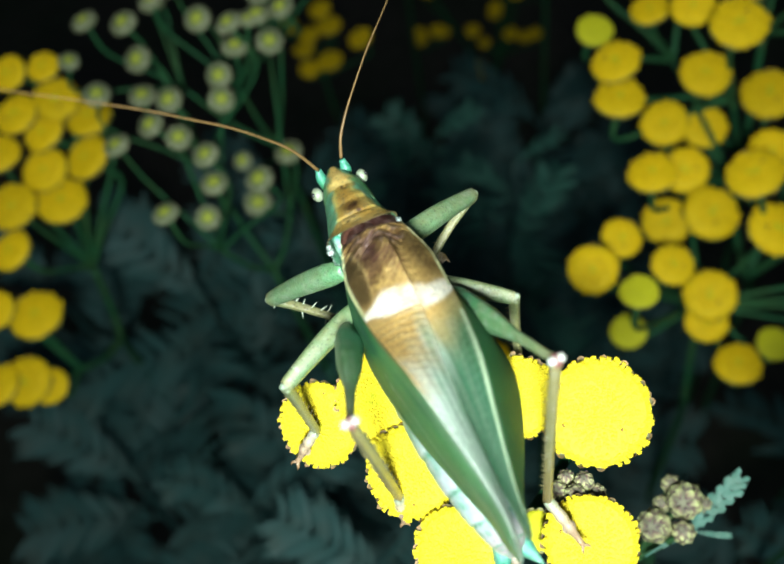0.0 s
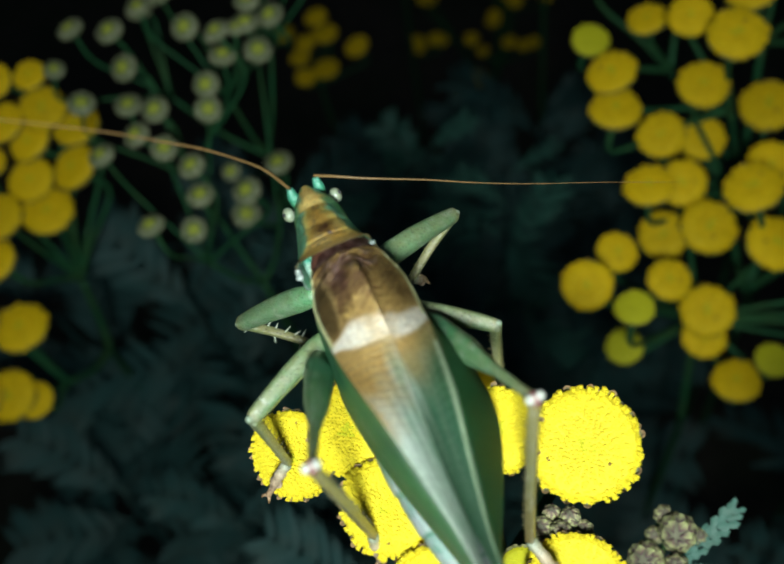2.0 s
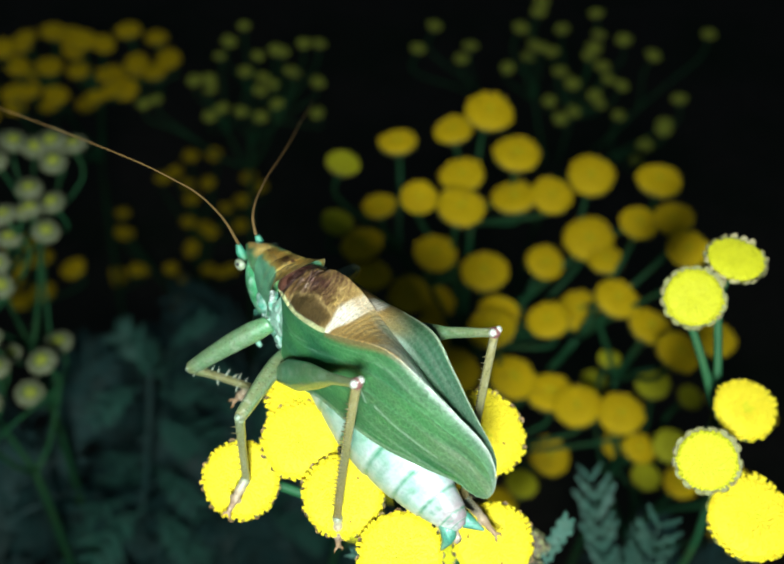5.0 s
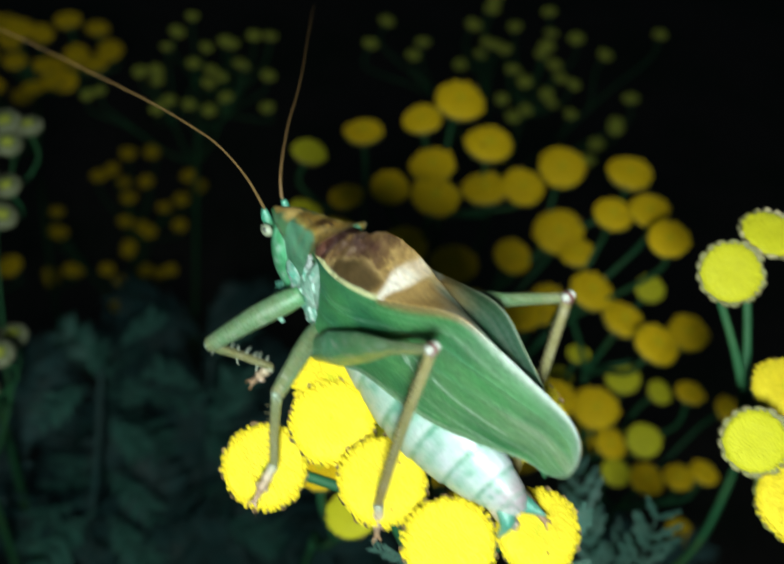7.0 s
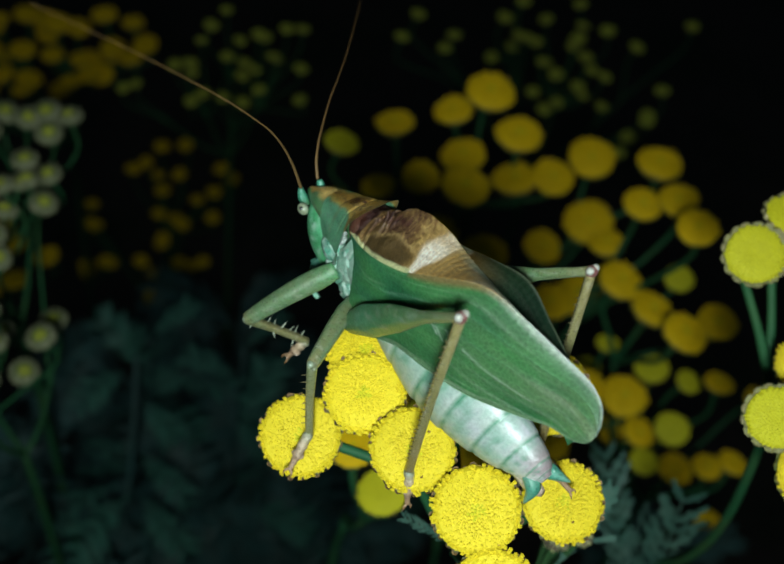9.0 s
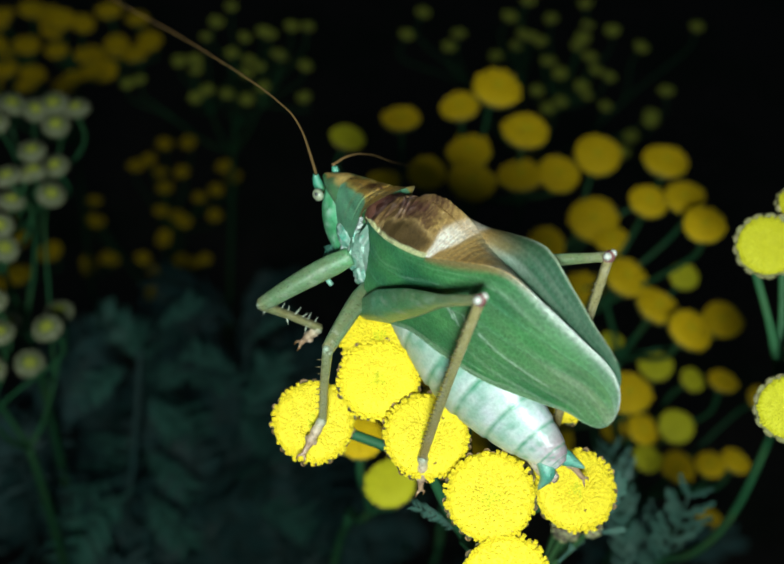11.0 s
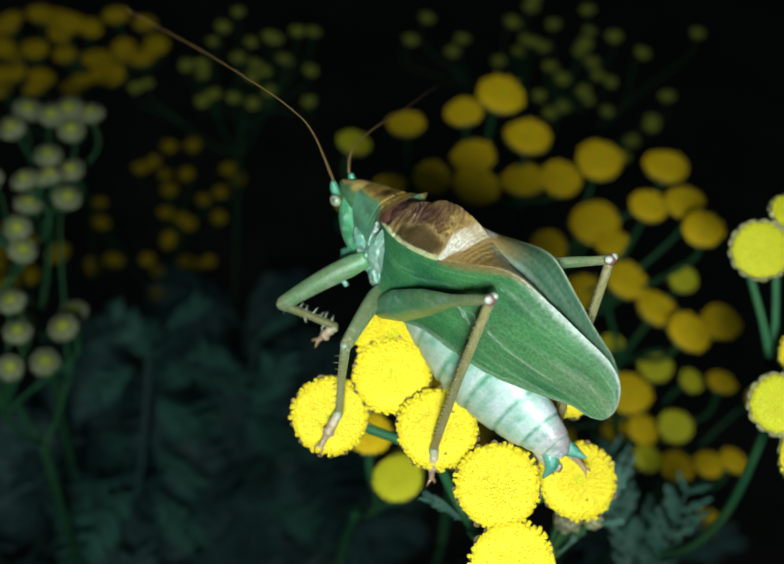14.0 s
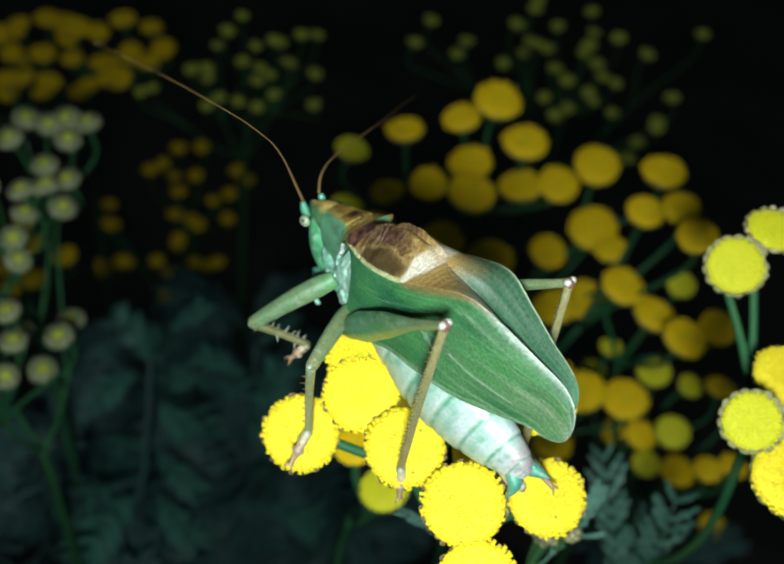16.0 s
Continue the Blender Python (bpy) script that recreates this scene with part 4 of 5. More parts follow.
    for x, y, l in ((-1.3, 6.0, 1.0), (1.9, 6.0, 1.0), (-0.6, 7.0, 0.75), (1.2, 7.0, 0.75)):
        bm, layer = toned()
        tube(bm, [(x, y, -11.2), (x * 1.25, y + 0.2, -12.2), (x * 1.35, y - 0.5 * l, -13.1), (x * 1.2, y - 1.6 * l, -13.6)], [0.30, 0.22, 0.30, 0.26], 12, 7, 1.0, [MINT, TEAL, MINT], layer)
        part("palp", bm, SKIN, skull)
    bm, layer = toned()
    lump(bm, layer, (0.3, 6.6, -11.2), (1.5, 1.1, 1.2), (mix(TEAL, DEEP, 0.5), mix(TEAL, MINT, 0.4), ASH), 5.0, 0.35, 1.2)
    lump(bm, layer, (0.3, 5.6, -11.6), (1.2, 0.9, 0.9), (mix(TEAL, DEEP, 0.5), TEAL, ASH), 9.0, 0.3, 1.4)
    part("jaws", bm, SKIN, skull)


def weather(bm, layer, a, b, amount):
    """Browner along the upper edge and the two side grooves of a leg, with fine blotches."""
    d = (b - a).normalized()
    for v in bm.verts:
        off = v.co - a
        off -= d * off.dot(d)
        ridge = max(0, off.normalized().z if off.length > 1e-6 else 0) ** 4
        c = mix(tuple(v[layer])[:3], mix(BROWN, OLIVE, 0.5), amount * ridge + 0.6 * amount * (mottle(v.co, 2.2) - 0.35))
        v[layer] = (*mix(c, ASH, 0.3 * max(0, mottle(v.co, 1.1) - 0.66) + 0.5 * max(0, mottle(v.co, 4.5) - 0.62)), 1)


def leg(cricket, name, hip, knee, ankle, toe, thick, tones, spines, seed):
    """A leg: the thigh, with the shin, the foot and the spines on it."""
    rng = random.Random(seed)
    hip, knee, ankle, toe = map(Vector, (hip, knee, ankle, toe))
    bm, layer = toned()
    bow = Vector((0, 0, 0.5))
    pts = [hip.lerp(knee, f) + bow * math.sin(math.pi * f) for f in (0, 0.2, 0.45, 0.7, 0.92, 1.0)]
    tube(bm, pts, [v * thick for v in (0.80, 1.02, 0.98, 0.86, 0.74, 0.66)] if thick < 1.3 else [1.05, 1.15 * thick, 0.93 * thick, 0.40 * thick, 0.42, 0.48], 60, 24, 0.85 if thick < 1.3 else 0.72, tones, layer, True, 0.05)
    weather(bm, layer, hip, knee, 0.7 if thick > 1.3 else 0.55)
    side = Vector((1, 0, 0))
    # the knee: a dark red middle; two pale lobes stand in for its glints
    for off, r, c in ((Vector((0, 0, 0)), 0.54, (0.15, 0.06, 0.055)), (Vector((0.26, 0, 0.20)), 0.36, (0.34, 0.34, 0.29)), (Vector((-0.26, 0, 0.20)), 0.36, (0.34, 0.34, 0.29)), (Vector((0, 0, -0.38)), 0.40, (0.25, 0.21, 0.16))):
        ball(bm, knee + off * (1.25 if thick > 1.3 else 0.9), (r, r, r * 1.1) if thick > 1.3 else (r * 0.95, r * 0.95, r), 8, 12, layer, c if thick > 1.3 else mix(c, tones[-2], 0.6))
    thigh = part(name + "_thigh", bm, SKIN, cricket)
    bm, layer = toned()
    tube(bm, [knee, knee.lerp(ankle, 0.5) + Vector((0, 0.15, 0)), ankle], [0.56, 0.46, 0.44] if thick < 1.3 else [0.44, 0.43, 0.46], 40, 16, 0.9, [mix(tones[-1], OLIVE, 0.5), mix(OLIVE, TAN, 0.35), mix(OLIVE, TAN, 0.3)] if thick < 1.3 else [mix(OLIVE, TAN, 0.5), mix(OLIVE, BROWN, 0.35), mix(OLIVE, BROWN, 0.6)], layer, True, 0.10)
    weather(bm, layer, knee, ankle, 0.75)
    part("shin", bm, SKIN, thigh)
    bm, layer = toned()
    way, across = (toe - ankle).normalized(), (toe - ankle).cross(Vector((0, 0, 1))).normalized()
    pink = (0.30, 0.20, 0.125)
    tube(bm, [ankle, ankle.lerp(toe, 0.25) + Vector((0, 0, 0.3)), ankle.lerp(toe, 0.5) + Vector((0, 0, 0.25)), ankle.lerp(toe, 0.75), toe], [0.48, 0.54, 0.46, 0.56, 0.44, 0.54, 0.36, 0.28, 0.28], 28, 10, 1.0, [mix(OLIVE, ASH, 0.25), mix(TAN, ASH, 0.3), pink, mix(pink, BROWN, 0.4)], layer)
    for f, r in ((0.30, 0.34), (0.60, 0.46)):
        for side in (-1, 1):
            ball(bm, ankle.lerp(toe, f) + across * side * r * 0.5, (r * 0.9, r, r * 0.6), 8, 10, layer, mix(pink, ASH, 0.25 if f < 0.5 else 0.1))
    for side in (-1, 1):
        tube(bm, [toe, toe + across * side * 0.36 + way * 0.40 + Vector((0, 0, 0.1)), toe + across * side * 0.42 + way * 0.75 - Vector((0, 0, 0.25))], [0.18, 0.13, 0.03], 6, 6, 1.0, [pink, BROWN], layer)
    part("foot", bm, SKIN, thigh, "pale brown padded foot with two claws")
    d = (ankle - knee).normalized()
    out = d.cross(Vector((1, 0, 0))).normalized()
    long = 1.6 if spines < 8 else 0.8 if spines < 14 else 0.55
    for k in range(spines):
        f = 0.14 + 0.8 * k / spines
        for side in (-1, 1):
            a = knee.lerp(ankle, f + 0.02 * side) + Vector((0.3 * side, 0, 0))
            v = (Vector((0.55 * side, 0, 0)) - out * (1 if out.z > 0 else -1) * 0.8 + d * 0.45).normalized()
            if spines < 8:
                v = (Vector((0.69, 0.50, 0.53)) * side + d * 0.25).normalized() * (0.6 if side > 0 else 0.4)
            if spines < 8 and side < 0 and k % 3:
                continue
            v = v + Vector((rng.uniform(-0.15, 0.15), rng.uniform(-0.15, 0.15), rng.uniform(-0.15, 0.15)))
            bm = bmesh.new()
            tube(bm, [a, a + v * long * 0.6, a + v * long], [0.10, 0.07, 0.015] if spines < 8 else [0.07, 0.05, 0.012] if spines < 14 else [0.09, 0.06, 0.015], 3, 5)
            part("spine", bm, SPINE if spines < 8 else BRISTLE, thigh)
    return thigh


def tegmen(cricket, side, name, label):
    """A fore wing: in front a brown arched drum, behind it a keel that parts a green side from a narrow inner flank. side -1: its left."""
    keys = [  # y, inner edge x z, keel x z, lower edge x z
        (2.9, 1.0, 2.2, -1.9, 0.6, -2.4, -1.5), (0.8, 1.1, 4.6, -2.5, 1.6, -3.2, -4.6), (-1.8, 1.2, 7.6, -3.05, 3.3, -3.6, -6.2), (-5.0, 1.2, 8.55, -2.95, 5.4, -3.8, -5.2), (-8.0, 1.2, 8.35, -2.6, 8.3, -3.8, -2.6),
        (-12.0, 0.9, 8.9, -1.9, 11.7, -3.3, -1.5), (-16.0, 0.7, 9.2, -1.1, 11.9, -2.4, -0.3), (-20.0, 0.6, 9.5, -0.4, 11.7, -1.4, 2.1), (-22.8, 0.4, 9.9, -0.1, 11.7, -0.7, 4.1),
        (-24.6, 0.3, 9.6, -0.1, 11.0, -0.5, 4.9), (-25.6, 0.1, 8.6, -0.1, 9.4, -0.3, 5.7), (-26.0, 0.0, 7.3, -0.1, 7.6, -0.2, 6.7)]
    ochre, maroon, window, silver = (0.43, 0.26, 0.075), (0.085, 0.028, 0.024), (0.105, 0.064, 0.022), (0.60, 0.64, 0.57)
    bm, layer = toned()
    rows, tones = [], []
    n, top_n, side_n = 250, 28, 64
    for i, (y, tx, tz, rx, rz, lx, lz) in enumerate(curve(keys, n)):
        u = i / n
        row, tone = [], []
        for k in range(top_n + side_n + 1):
            if k <= top_n:
                f = k / top_n
                fade = max(0, min(1, (u - 0.30) / 0.30))
                arch = (0.9 * (1 - u) * (1 - fade) + 0.15 * fade) * math.sin(math.pi * f)
                p = Vector((tx + (rx - tx) * f, y, tz + (rz - tz) * f + arch))
                warp = mottle((f * 3, u * 20, 4 + side), 1.0)
                cloud = mottle((f * 3.2, u * 24, side), 1.0)
                ridges = math.sin(u * 420 + 5 * f + 4 * warp)
                drum = math.exp(-((u - 0.135) / 0.125) ** 8)
                after = math.exp(-((u - 0.42) / 0.12) ** 4)
                waves = math.sin(u * 170 - f * 14 + 9 * warp) * math.exp(-((u - 0.10) / 0.06) ** 4)
                ribs = math.sin(u * 330 + 7 * (f - 0.4) ** 2 * 10 + 3 * warp)
                p.z += 0.035 * ribs * drum + (0.045 if side < 0 else 0.006) * ridges * after + (0.13 * waves + (0.45 if side < 0 else 0.2) * (cloud - 0.5)) * drum
                c = mix(ochre, (0.56, 0.40, 0.17), 0.25 + 0.5 * (warp - 0.5) + (0.35 if side < 0 else 0.05) * ridges * after)
                bulge = math.exp(-((u - 0.13 + 0.02 * (cloud - 0.5)) / 0.095) ** 4 - ((f - 0.32) / 0.42) ** 4)
                amber = mix((0.21, 0.105, 0.03), (0.42, 0.26, 0.08), 0.5 + 1.2 * (cloud - 0.5) + 0.35 * ribs)
                c = mix(c, amber, drum)
                c = mix(c, mix(maroon, amber, 0.06 + 1.0 * (cloud - 0.5)), (1.0 if side < 0 else 0.55) * bulge)
                c = mix(c, (0.48, 0.32, 0.12), 0.40 * max(0, ribs) * drum * (1 - 0.75 * bulge))
                # pinkish gloss highlights on the wave crests, painted into the bulge
                c = mix(c, (0.55, 0.38, 0.36), 0.9 * max(0, waves - 0.45) * bulge)
                net = math.exp(-(noise.noise(Vector((f * 7, u * 55, side))) / 0.065) ** 2)
                c = mix(c, (0.10, 0.05, 0.018), 0.5 * drum * min(1, max(0, f - 0.3) * 4) * (1 - net) * (side < 0))
                c = mix(c, (0.56, 0.39, 0.13), 0.85 * net * drum * (u > 0.09) * (1 - 0.75 * bulge))
                pane = abs((u - 0.180) / 0.096) ** 3 + abs((f - 0.87 + 0.5 * (u - 0.175)) / (0.25 - 0.9 * abs(u - 0.18))) ** 3
                clear = 1 if side < 0 else 0.35
                c = mix(mix(c, (0.46, 0.32, 0.13), 0.7 * clear * math.exp(-((pane - 1.1) / 0.30) ** 2)), window, (1.5 - 1.5 * pane) * clear)
                p.z -= 0.22 * clear * max(0, 1 - pane)
                # dark gap under the shield and a little shine, put into the colour
                if u < 0.045:
                    c = mix((0.26, 0.16, 0.15), DARK, 0.45 + 0.9 * mottle((f * 9, u * 40, 0), 1.0))
                streak = 0.72 + 0.28 * math.sin(u * 700 + 6 * warp) + 0.3 * (mottle((f * 2, u * 160, 2), 1.0) - 0.5)
                pale = math.exp(-((u - 0.304 + 0.012 * f + 0.022 * (cloud - 0.5)) / (0.031 - 0.012 * f ** 3)) ** 6)
                web = math.exp(-(noise.noise(Vector((f * 11, u * 75, 3 + side))) / 0.06) ** 2)
                c = mix(c, (0.92, 0.87, 0.78), (1.0 if side < 0 else 0.92) * pale * min(1, streak + 0.12) * min(1, max(0.45, 2.2 * (f - 0.05))) * (1 - 0.45 * web * (f < 0.7)))
                c = mix(c, (0.11, 0.06, 0.02), 0.55 * after * (0.5 + 0.5 * ridges) * (1 - web) * (side < 0))
                back = (u - 0.335 - 0.095 * f + 0.06 * (warp - 0.5)) * 9
                long = mottle((f * 9, u * 5, 11 + side), 1.0)
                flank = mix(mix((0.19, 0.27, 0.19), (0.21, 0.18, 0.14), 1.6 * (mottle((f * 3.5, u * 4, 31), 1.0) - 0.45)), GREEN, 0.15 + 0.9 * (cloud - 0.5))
                # gloss put into the colour: silver streaks, stronger towards the keel
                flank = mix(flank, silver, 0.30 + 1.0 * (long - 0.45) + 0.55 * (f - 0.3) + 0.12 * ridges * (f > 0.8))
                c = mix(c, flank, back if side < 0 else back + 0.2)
                if f > 0.96 and u < 0.285:
                    c = (0.58, 0.57, 0.31)
            else:
                f = (k - top_n) / side_n
                puff = 0.55 * math.sin(math.pi * f) * math.sin(math.pi * min(1, 0.1 + u)) * (u - 0.2)
                p = Vector((rx + (lx - rx) * f - puff, y + 0.5 * math.sin(math.pi * f) * u * (1 - u) * 2 - 2.6 * f * max(0, 1 - 5 * u), rz + (lz - rz) * f))
                fan = math.sin(46 * f - 30 * f * u + 5 * mottle((f * 5, u * 4, 1), 1.0)) * max(0, u - 0.3)
                vein = math.exp(-((f - 0.42 + 0.25 * u) / 0.014) ** 2) + 0.7 * math.exp(-((f - 0.68 + 0.35 * u) / 0.014) ** 2)
                p.x -= (0.07 * vein + 0.035 * fan) * (1 if side < 0 else 0.3)
                blur = mottle((f * 4, u * 9, 3), 1.0)
                broad = mottle((f * 2.2 + 1.5 * u, u * 4.5, 21), 1.0)
                c = mix((0.065, 0.25, 0.080), (0.022, 0.135, 0.052), 0.30 + 1.3 * (blur - 0.5) + 0.9 * (broad - 0.5) + 0.35 * (mottle((f * 14, u * 30, 8), 1.0) - 0.5))
                c = mix(c, (0.18, 0.28, 0.14), 2.2 * max(0, u - 0.36) * (1 - abs(2 * f - 1)) * (0.4 + 1.2 * broad) + 0.45 * fan)
                c = mix(c, (0.24, 0.32, 0.20), 0.8 * max(0, (u - 0.86) / 0.14))
                c = mix(c, silver, 0.5 * max(0, math.sin(70 * f + 50 * f * u + 6 * blur) * mottle((f * 8, u * 5, 6), 1.0) - 0.45) * min(1, 3 * u))
                c = mix(c, TEAL, 0.45 * max(0, 1 - 3 * u) * blur)
                # painted silver sheen, fading from the keel into the green side
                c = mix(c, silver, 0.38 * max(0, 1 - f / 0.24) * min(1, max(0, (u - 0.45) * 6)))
                c = mix(c, MINT, 0.2 * vein)
                mark = math.exp(-((f - 0.62 - 0.74 * (u - 0.516)) / 0.010) ** 2) * (0.49 < u < 0.66) * (0.4 + 0.9 * mottle((u * 60, 0, 3), 1.0))
                for at_u, at_f in ((0.420, 0.56), (0.438, 0.60), (0.458, 0.58)):
                    mark += math.exp(-((u - at_u - 0.25 * (f - at_f)) / 0.0028) ** 2) * (abs(f - at_f) < 0.055)
                c = mix(c, (0.60, 0.66, 0.60), 0.5 * mark * (side < 0))
                c = mix(c, silver, 0.75 * max(0, mottle((f * 26 - 14 * f * u, u * 3.5, 17), 1.0) - 0.62) * min(1, max(0, (u - 0.4) * 5)))
                c = mix(c, mix(TAN, OLIVE, 0.35), (1 - f / (0.03 + 0.11 * math.exp(-((u - 0.37) / 0.09) ** 2))) * 1.6 * (0.29 < u < 0.58))
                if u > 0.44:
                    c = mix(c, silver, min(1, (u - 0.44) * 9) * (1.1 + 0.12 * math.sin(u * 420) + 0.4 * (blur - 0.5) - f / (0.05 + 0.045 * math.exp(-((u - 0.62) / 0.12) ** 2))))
                if f < 0.018 and u < 0.285:
                    c = (0.58, 0.57, 0.31)
                if f > 0.95 and u > 0.3:
                    c = mix(c, mix(MINT, TAN, 0.3), 0.5)
            if side > 0:
                p.x = 1.3 - p.x
                p.z -= 0.10 + 0.09 * max(0, 1 - 1.4 * k / top_n) + 2.4 * max(0, (u - 0.62) / 0.38) ** 2
                p.y += 1.3 * u ** 3
                if k > top_n:
                    p.x += 2.3 * f ** 0.7 * math.exp(-((u - 0.50) / 0.17) ** 2)
                # its own dark green, with the upper wing's shade put into the colour
                c = mix(c, mix((0.022, 0.105, 0.048), (0.09, 0.15, 0.09), 0.22 + 1.0 * (long - 0.4) + 0.12 * ridges) if k < top_n else mix(DEEP, GREEN, 0.4 * cloud), min(0.93, max(0.0, (u - (0.40 - 0.13 * k / top_n if k < top_n else 0.29)) * 8)))
                if 0.36 < u < 0.75 and abs(k - top_n) < 2:
                    c = mix(c, (0.50, 0.56, 0.38), 0.6)
            row.append(p)
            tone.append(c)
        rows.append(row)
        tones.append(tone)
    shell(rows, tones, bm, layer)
    bmesh.ops.solidify(bm, geom=bm.faces[:], thickness=0.07)
    hinge = Vector((0.8 + side * 2.2, 2.0, 3.5))
    bmesh.ops.translate(bm, verts=bm.verts, vec=-hinge)
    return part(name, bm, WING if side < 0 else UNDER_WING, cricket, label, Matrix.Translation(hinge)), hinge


def antenna(cricket, points, name="antenna"):
    base = Vector(points[0])
    bm = bmesh.new()
    tube(bm, [Vector(p) - base for p in points], [0.16, 0.11, 0.08, 0.055, 0.032, 0.012], 90, 8)
    return part(name, bm, HORN, cricket, "long thread-like brown antenna", Matrix.Translation(base)), base


def bush_cricket():
    cricket = new("bush_cricket")
    cricket.empty_display_size = 5
    tagged(cricket, "green bush cricket with brown back singing on tansy flowers", "bush cricket")
    build_trunk(cricket)
    grey = (0.095, 0.20, 0.095)
    slim = [mix(GREEN, grey, 0.4), mix(OLIVE, grey, 0.7), mix(OLIVE, grey, 0.6), mix(OLIVE, grey, 0.5), mix(OLIVE, TAN, 0.25)]
    club = [DEEP, mix(DEEP, TEAL, 0.25), mix(DEEP, OLIVE, 0.3), mix(DEEP, OLIVE, 0.7), mix(OLIVE, TAN, 0.15), mix(OLIVE, TAN, 0.3)]
    leg(cricket, "front", (-2.4, 2.6, -5.2), (-9.7, 5.6, -13.0), (-4.2, 1.8, -16.6), (-6.0, 2.2, -18.8), 1.05, slim, 7, 1)
    leg(cricket, "front", (3.0, 2.8, -5.0), (11.8, 6.0, -10.2), (6.2, 3.2, -13.8), (7.6, 3.4, -16.4), 1.05, slim, 9, 2)
    leg(cricket, "middle", (-2.8, -0.8, -6.4), (-10.9, -5.2, -4.0), (-10.7, -7.5, -14.8), (-13.6, -9.0, -17.0), 1.0, slim, 8, 3)
    leg(cricket, "middle", (3.6, -1.2, -6.2), (9.9, -6.1, -5.0), (9.2, -9.6, -13.5), (9.0, -11.0, -15.5), 1.0, slim, 8, 4)
    leg(cricket, "hind", (-4.2, -2.6, -6.2), (-6.7, -13.8, 13.5), (-6.1, -16.6, -11.3), (-6.6, -18.5, -15.0), 1.4, club, 26, 5)
    leg(cricket, "hind", (4.8, -3.2, -5.8), (7.5, -15.3, 11.5), (5.4, -22.3, -9.9), (6.7, -26.8, -11.7), 1.4, club, 26, 6)
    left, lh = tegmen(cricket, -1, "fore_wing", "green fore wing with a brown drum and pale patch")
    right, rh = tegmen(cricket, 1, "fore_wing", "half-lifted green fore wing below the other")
    for tip in ((-1.3, -25.7, -6.2), (2.2, -26.8, -3.4)):
        bm, layer = toned()
        side = -1 if tip[0] < 0 else 1
        tube(bm, [(0.5 + side * 0.5, -23.6, -4.0), (0.5 + side * 1.0, -25.2, -4.6 if side < 0 else -3.6), tip], [0.85, 0.75, 0.10], 10, 10, 1.0, [(0.16, 0.30, 0.22), (0.045, 0.20, 0.14), (0.10, 0.22, 0.16)], layer)
        part("tail_feeler", bm, SKIN, cricket, "blue green pointed tail feeler")
    bm, layer = toned()
    tube(bm, [(0.5, -22.5, -5.6), (0.5, -24.6, -6.0), (0.5, -26.0, -5.6)], [1.3, 1.15, 0.5], 8, 10, 0.7, [ASH, mix(ASH, BROWN, 0.4), mix(BROWN, ASH, 0.4)], layer)
    part("tail_plate", bm, SKIN, cricket)
    la, lb = antenna(cricket, [(-0.85, 11.5, -3.3), (-2.4, 12.2, 0.8), (-4.4, 12.3, 4.8), (-6.4, 12.4, 8.1), (-8.4, 12.5, 10.7), (-11.6, 12.8, 14.5), (-16.6, 13.1, 19.9), (-21.0, 13.3, 24.5), (-27.5, 13.6, 31.0)])
    ra, rb = antenna(cricket, [(1.5, 11.9, -3.6), (2.0, 13.1, -2.2), (3.0, 14.5, -1.2), (4.2, 16.0, -0.6), (6.8, 19.1, 0.3), (9.7, 22.2, 1.0), (13.0, 26.0, 1.8), (17.0, 31.0, 2.8), (22.0, 37.0, 4.0)])
    cricket.matrix_world = CRICKET @ Matrix.Diagonal((MM, MM, MM, 1))
    return cricket, (left, lh), (right, rh), (la, lb), (ra, rb)


cricket, LEFT_WING, RIGHT_WING, LEFT_HORN, RIGHT_HORN = bush_cricket()


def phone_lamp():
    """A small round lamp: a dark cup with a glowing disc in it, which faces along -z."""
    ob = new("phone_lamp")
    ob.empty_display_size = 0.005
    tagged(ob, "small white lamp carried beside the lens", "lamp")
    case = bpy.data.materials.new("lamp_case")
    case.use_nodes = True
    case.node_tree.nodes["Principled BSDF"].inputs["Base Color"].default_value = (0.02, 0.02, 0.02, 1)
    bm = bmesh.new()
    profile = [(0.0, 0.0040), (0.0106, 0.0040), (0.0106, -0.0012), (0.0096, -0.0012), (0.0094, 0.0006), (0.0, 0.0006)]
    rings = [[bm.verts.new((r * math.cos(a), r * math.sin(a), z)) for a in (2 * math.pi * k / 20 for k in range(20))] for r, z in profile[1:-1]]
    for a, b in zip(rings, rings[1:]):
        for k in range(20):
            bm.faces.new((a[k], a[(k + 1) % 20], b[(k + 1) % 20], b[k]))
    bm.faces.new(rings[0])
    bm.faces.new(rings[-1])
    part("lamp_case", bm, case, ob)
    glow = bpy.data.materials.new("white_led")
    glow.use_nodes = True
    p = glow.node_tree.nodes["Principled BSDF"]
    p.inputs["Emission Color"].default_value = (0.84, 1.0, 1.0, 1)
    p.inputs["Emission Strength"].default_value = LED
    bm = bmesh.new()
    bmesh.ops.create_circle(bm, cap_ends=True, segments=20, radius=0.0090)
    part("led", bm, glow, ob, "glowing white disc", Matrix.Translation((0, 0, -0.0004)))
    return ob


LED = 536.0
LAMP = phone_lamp()


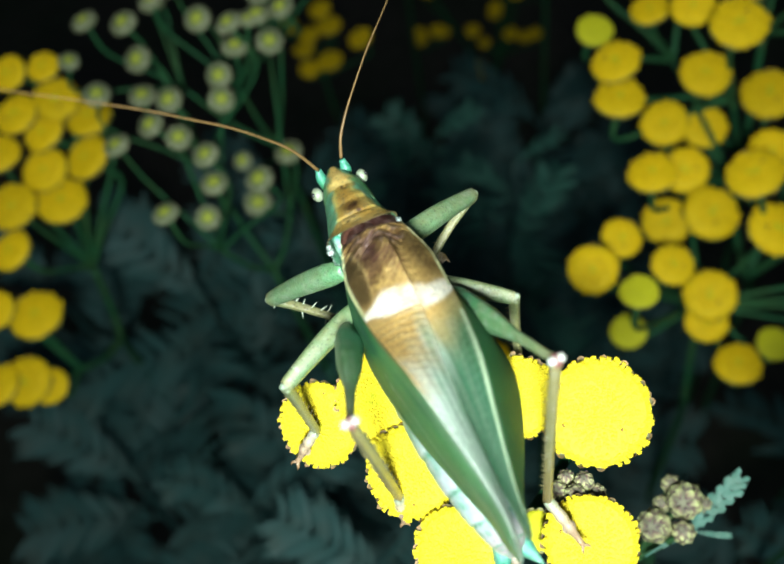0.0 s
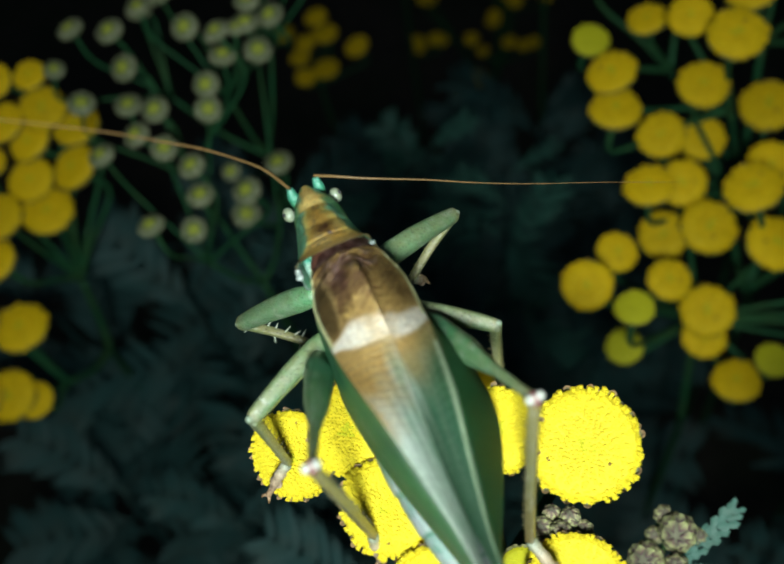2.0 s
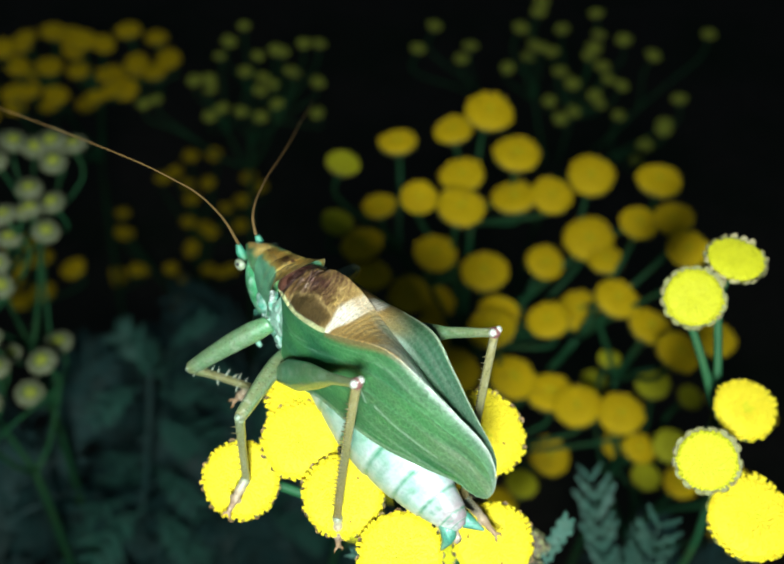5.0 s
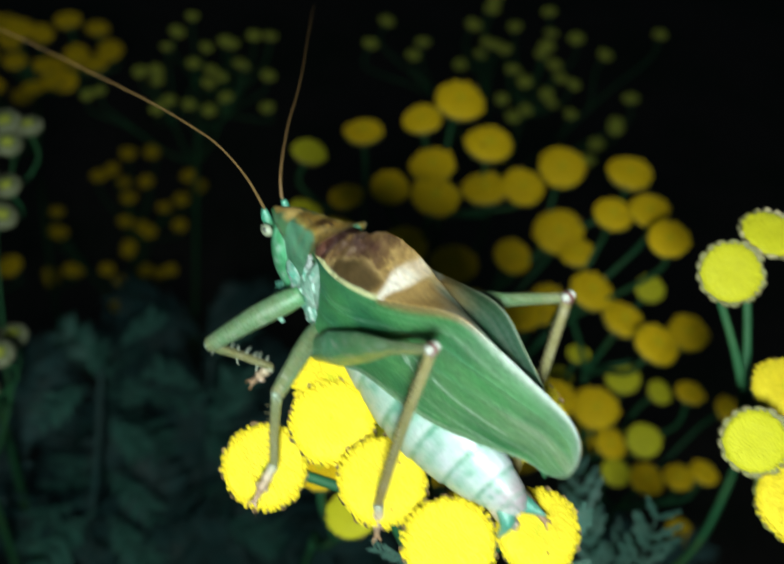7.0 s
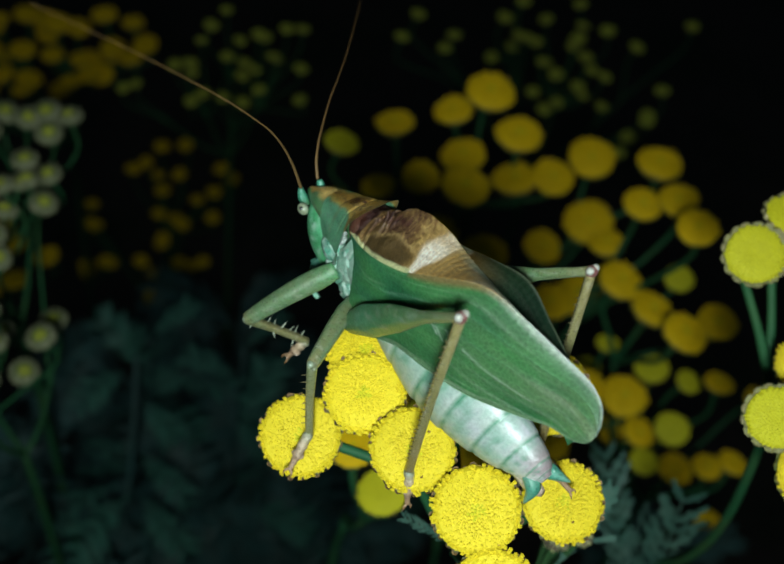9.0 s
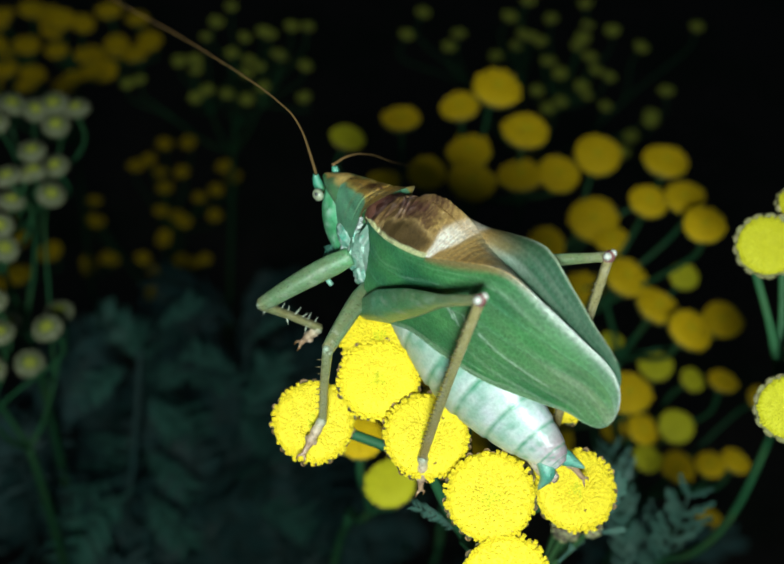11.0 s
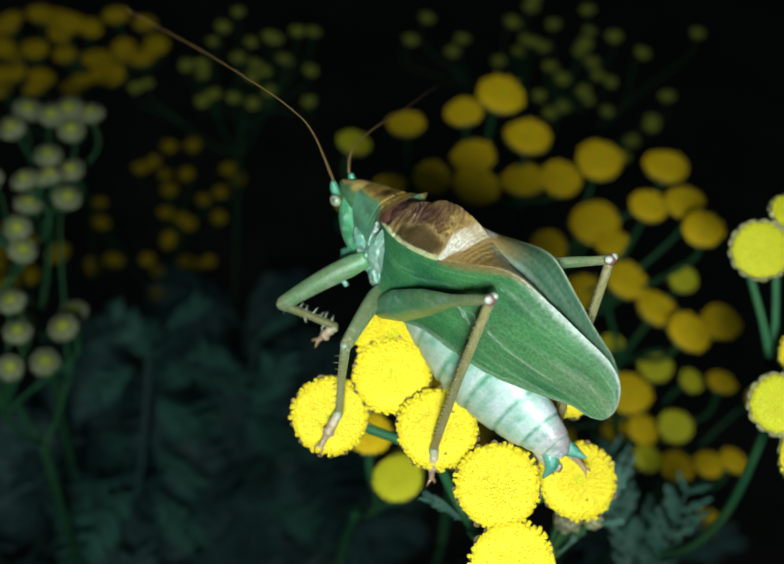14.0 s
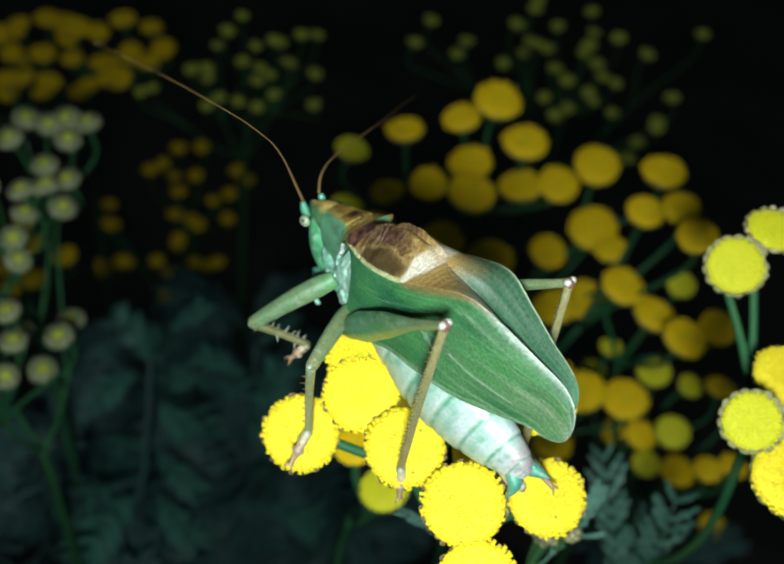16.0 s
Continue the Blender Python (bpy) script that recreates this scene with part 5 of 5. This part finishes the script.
def motions():
    """The right wing lifts and closes as it sings; the antennae sway."""
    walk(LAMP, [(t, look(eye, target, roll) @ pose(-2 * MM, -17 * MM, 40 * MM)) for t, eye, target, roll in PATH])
    ob, h = RIGHT_WING
    lift = ((0.0, 5), (3.0, 5), (3.5, 4), (4.0, 2), (4.5, 2), (5.5, 5), (7.0, 7), (9.6, 7), (10.5, 1.5), (10.8, 1), (11.5, -1), (12.0, 0), (12.5, 1.5), (13.5, 0), (14.0, 2), (14.5, 3), (15.0, -1), (16.0, -1))
    shake = ((0.0, 1.2), (4.7, 1.2), (5.6, 0.0), (9.8, 0.0), (10.4, 3.4), (16.0, 3.4))
    rows = []
    for k in range(16 * FPS + 1):
        t = k / FPS
        base, swing = (np.interp(t, [q[0] for q in w], [q[1] for q in w]) for w in (lift, shake))
        rows.append((t, pose(*h, base + swing * (k % 15 % 2), 0, 0)))
    walk(ob, rows)
    ob, h = LEFT_WING
    walk(ob, [(0.0, pose(*h)), (16.0, pose(*h))])
    ob, h = LEFT_HORN
    walk(ob, [(t, pose(*h, a, b, c)) for t, a, b, c in (
        (0.0, 0.3, 0.1, -1.7), (1.5, 3.6, 3.2, -0.7), (3.5, 4.0, 2.9, -1.0), (4.0, 4.8, 2.6, -2.7), (4.5, 3.5, 2.2, 0.0), (7.0, -4.7, -2.3, 0.9),
        (8.0, 4.7, -1.2, -0.4), (11.0, 1.5, 1.7, 11.3), (12.5, -3.9, 1.5, 15.3), (14.5, -5.9, 2.0, 18.4), (16.0, -6.7, 4.1, 21.8))])
    ob, h = RIGHT_HORN
    walk(ob, [(t, pose(*h, a, b, c)) for t, a, b, c in (
        (0.0, -0.7, 3.2, -2.9), (0.5, 1.7, 6.5, 8.2), (1.0, -5.9, 5.7, 9.2), (1.5, -6.2, -2.0, -1.1), (1.8, 8.0, 30.0, -40.0), (2.0, 12.6, 51.0, -65.3), (2.5, -30.4, 50.3, -31.2),
        (3.0, -38.1, 47.6, -27.6), (3.5, -54.7, 56.0, -44.0), (4.0, -42.0, 36.3, -12.9), (4.5, -55.0, 0.0, -5.0), (5.2, -35.0, 0.0, -7.0), (7.0, -19.4, 6.1, -5.0), (8.0, -17.0, 4.4, -3.3),
        (8.7, -17.8, -3.4, -4.1), (11.0, -37.3, 49.5, -60.1), (11.5, -41.1, 23.6, -31.5), (12.5, -43.9, -3.9, -24.0), (14.5, -45.5, -2.6, -21.4), (16.0, -42.5, -0.9, -22.0))])


motions()
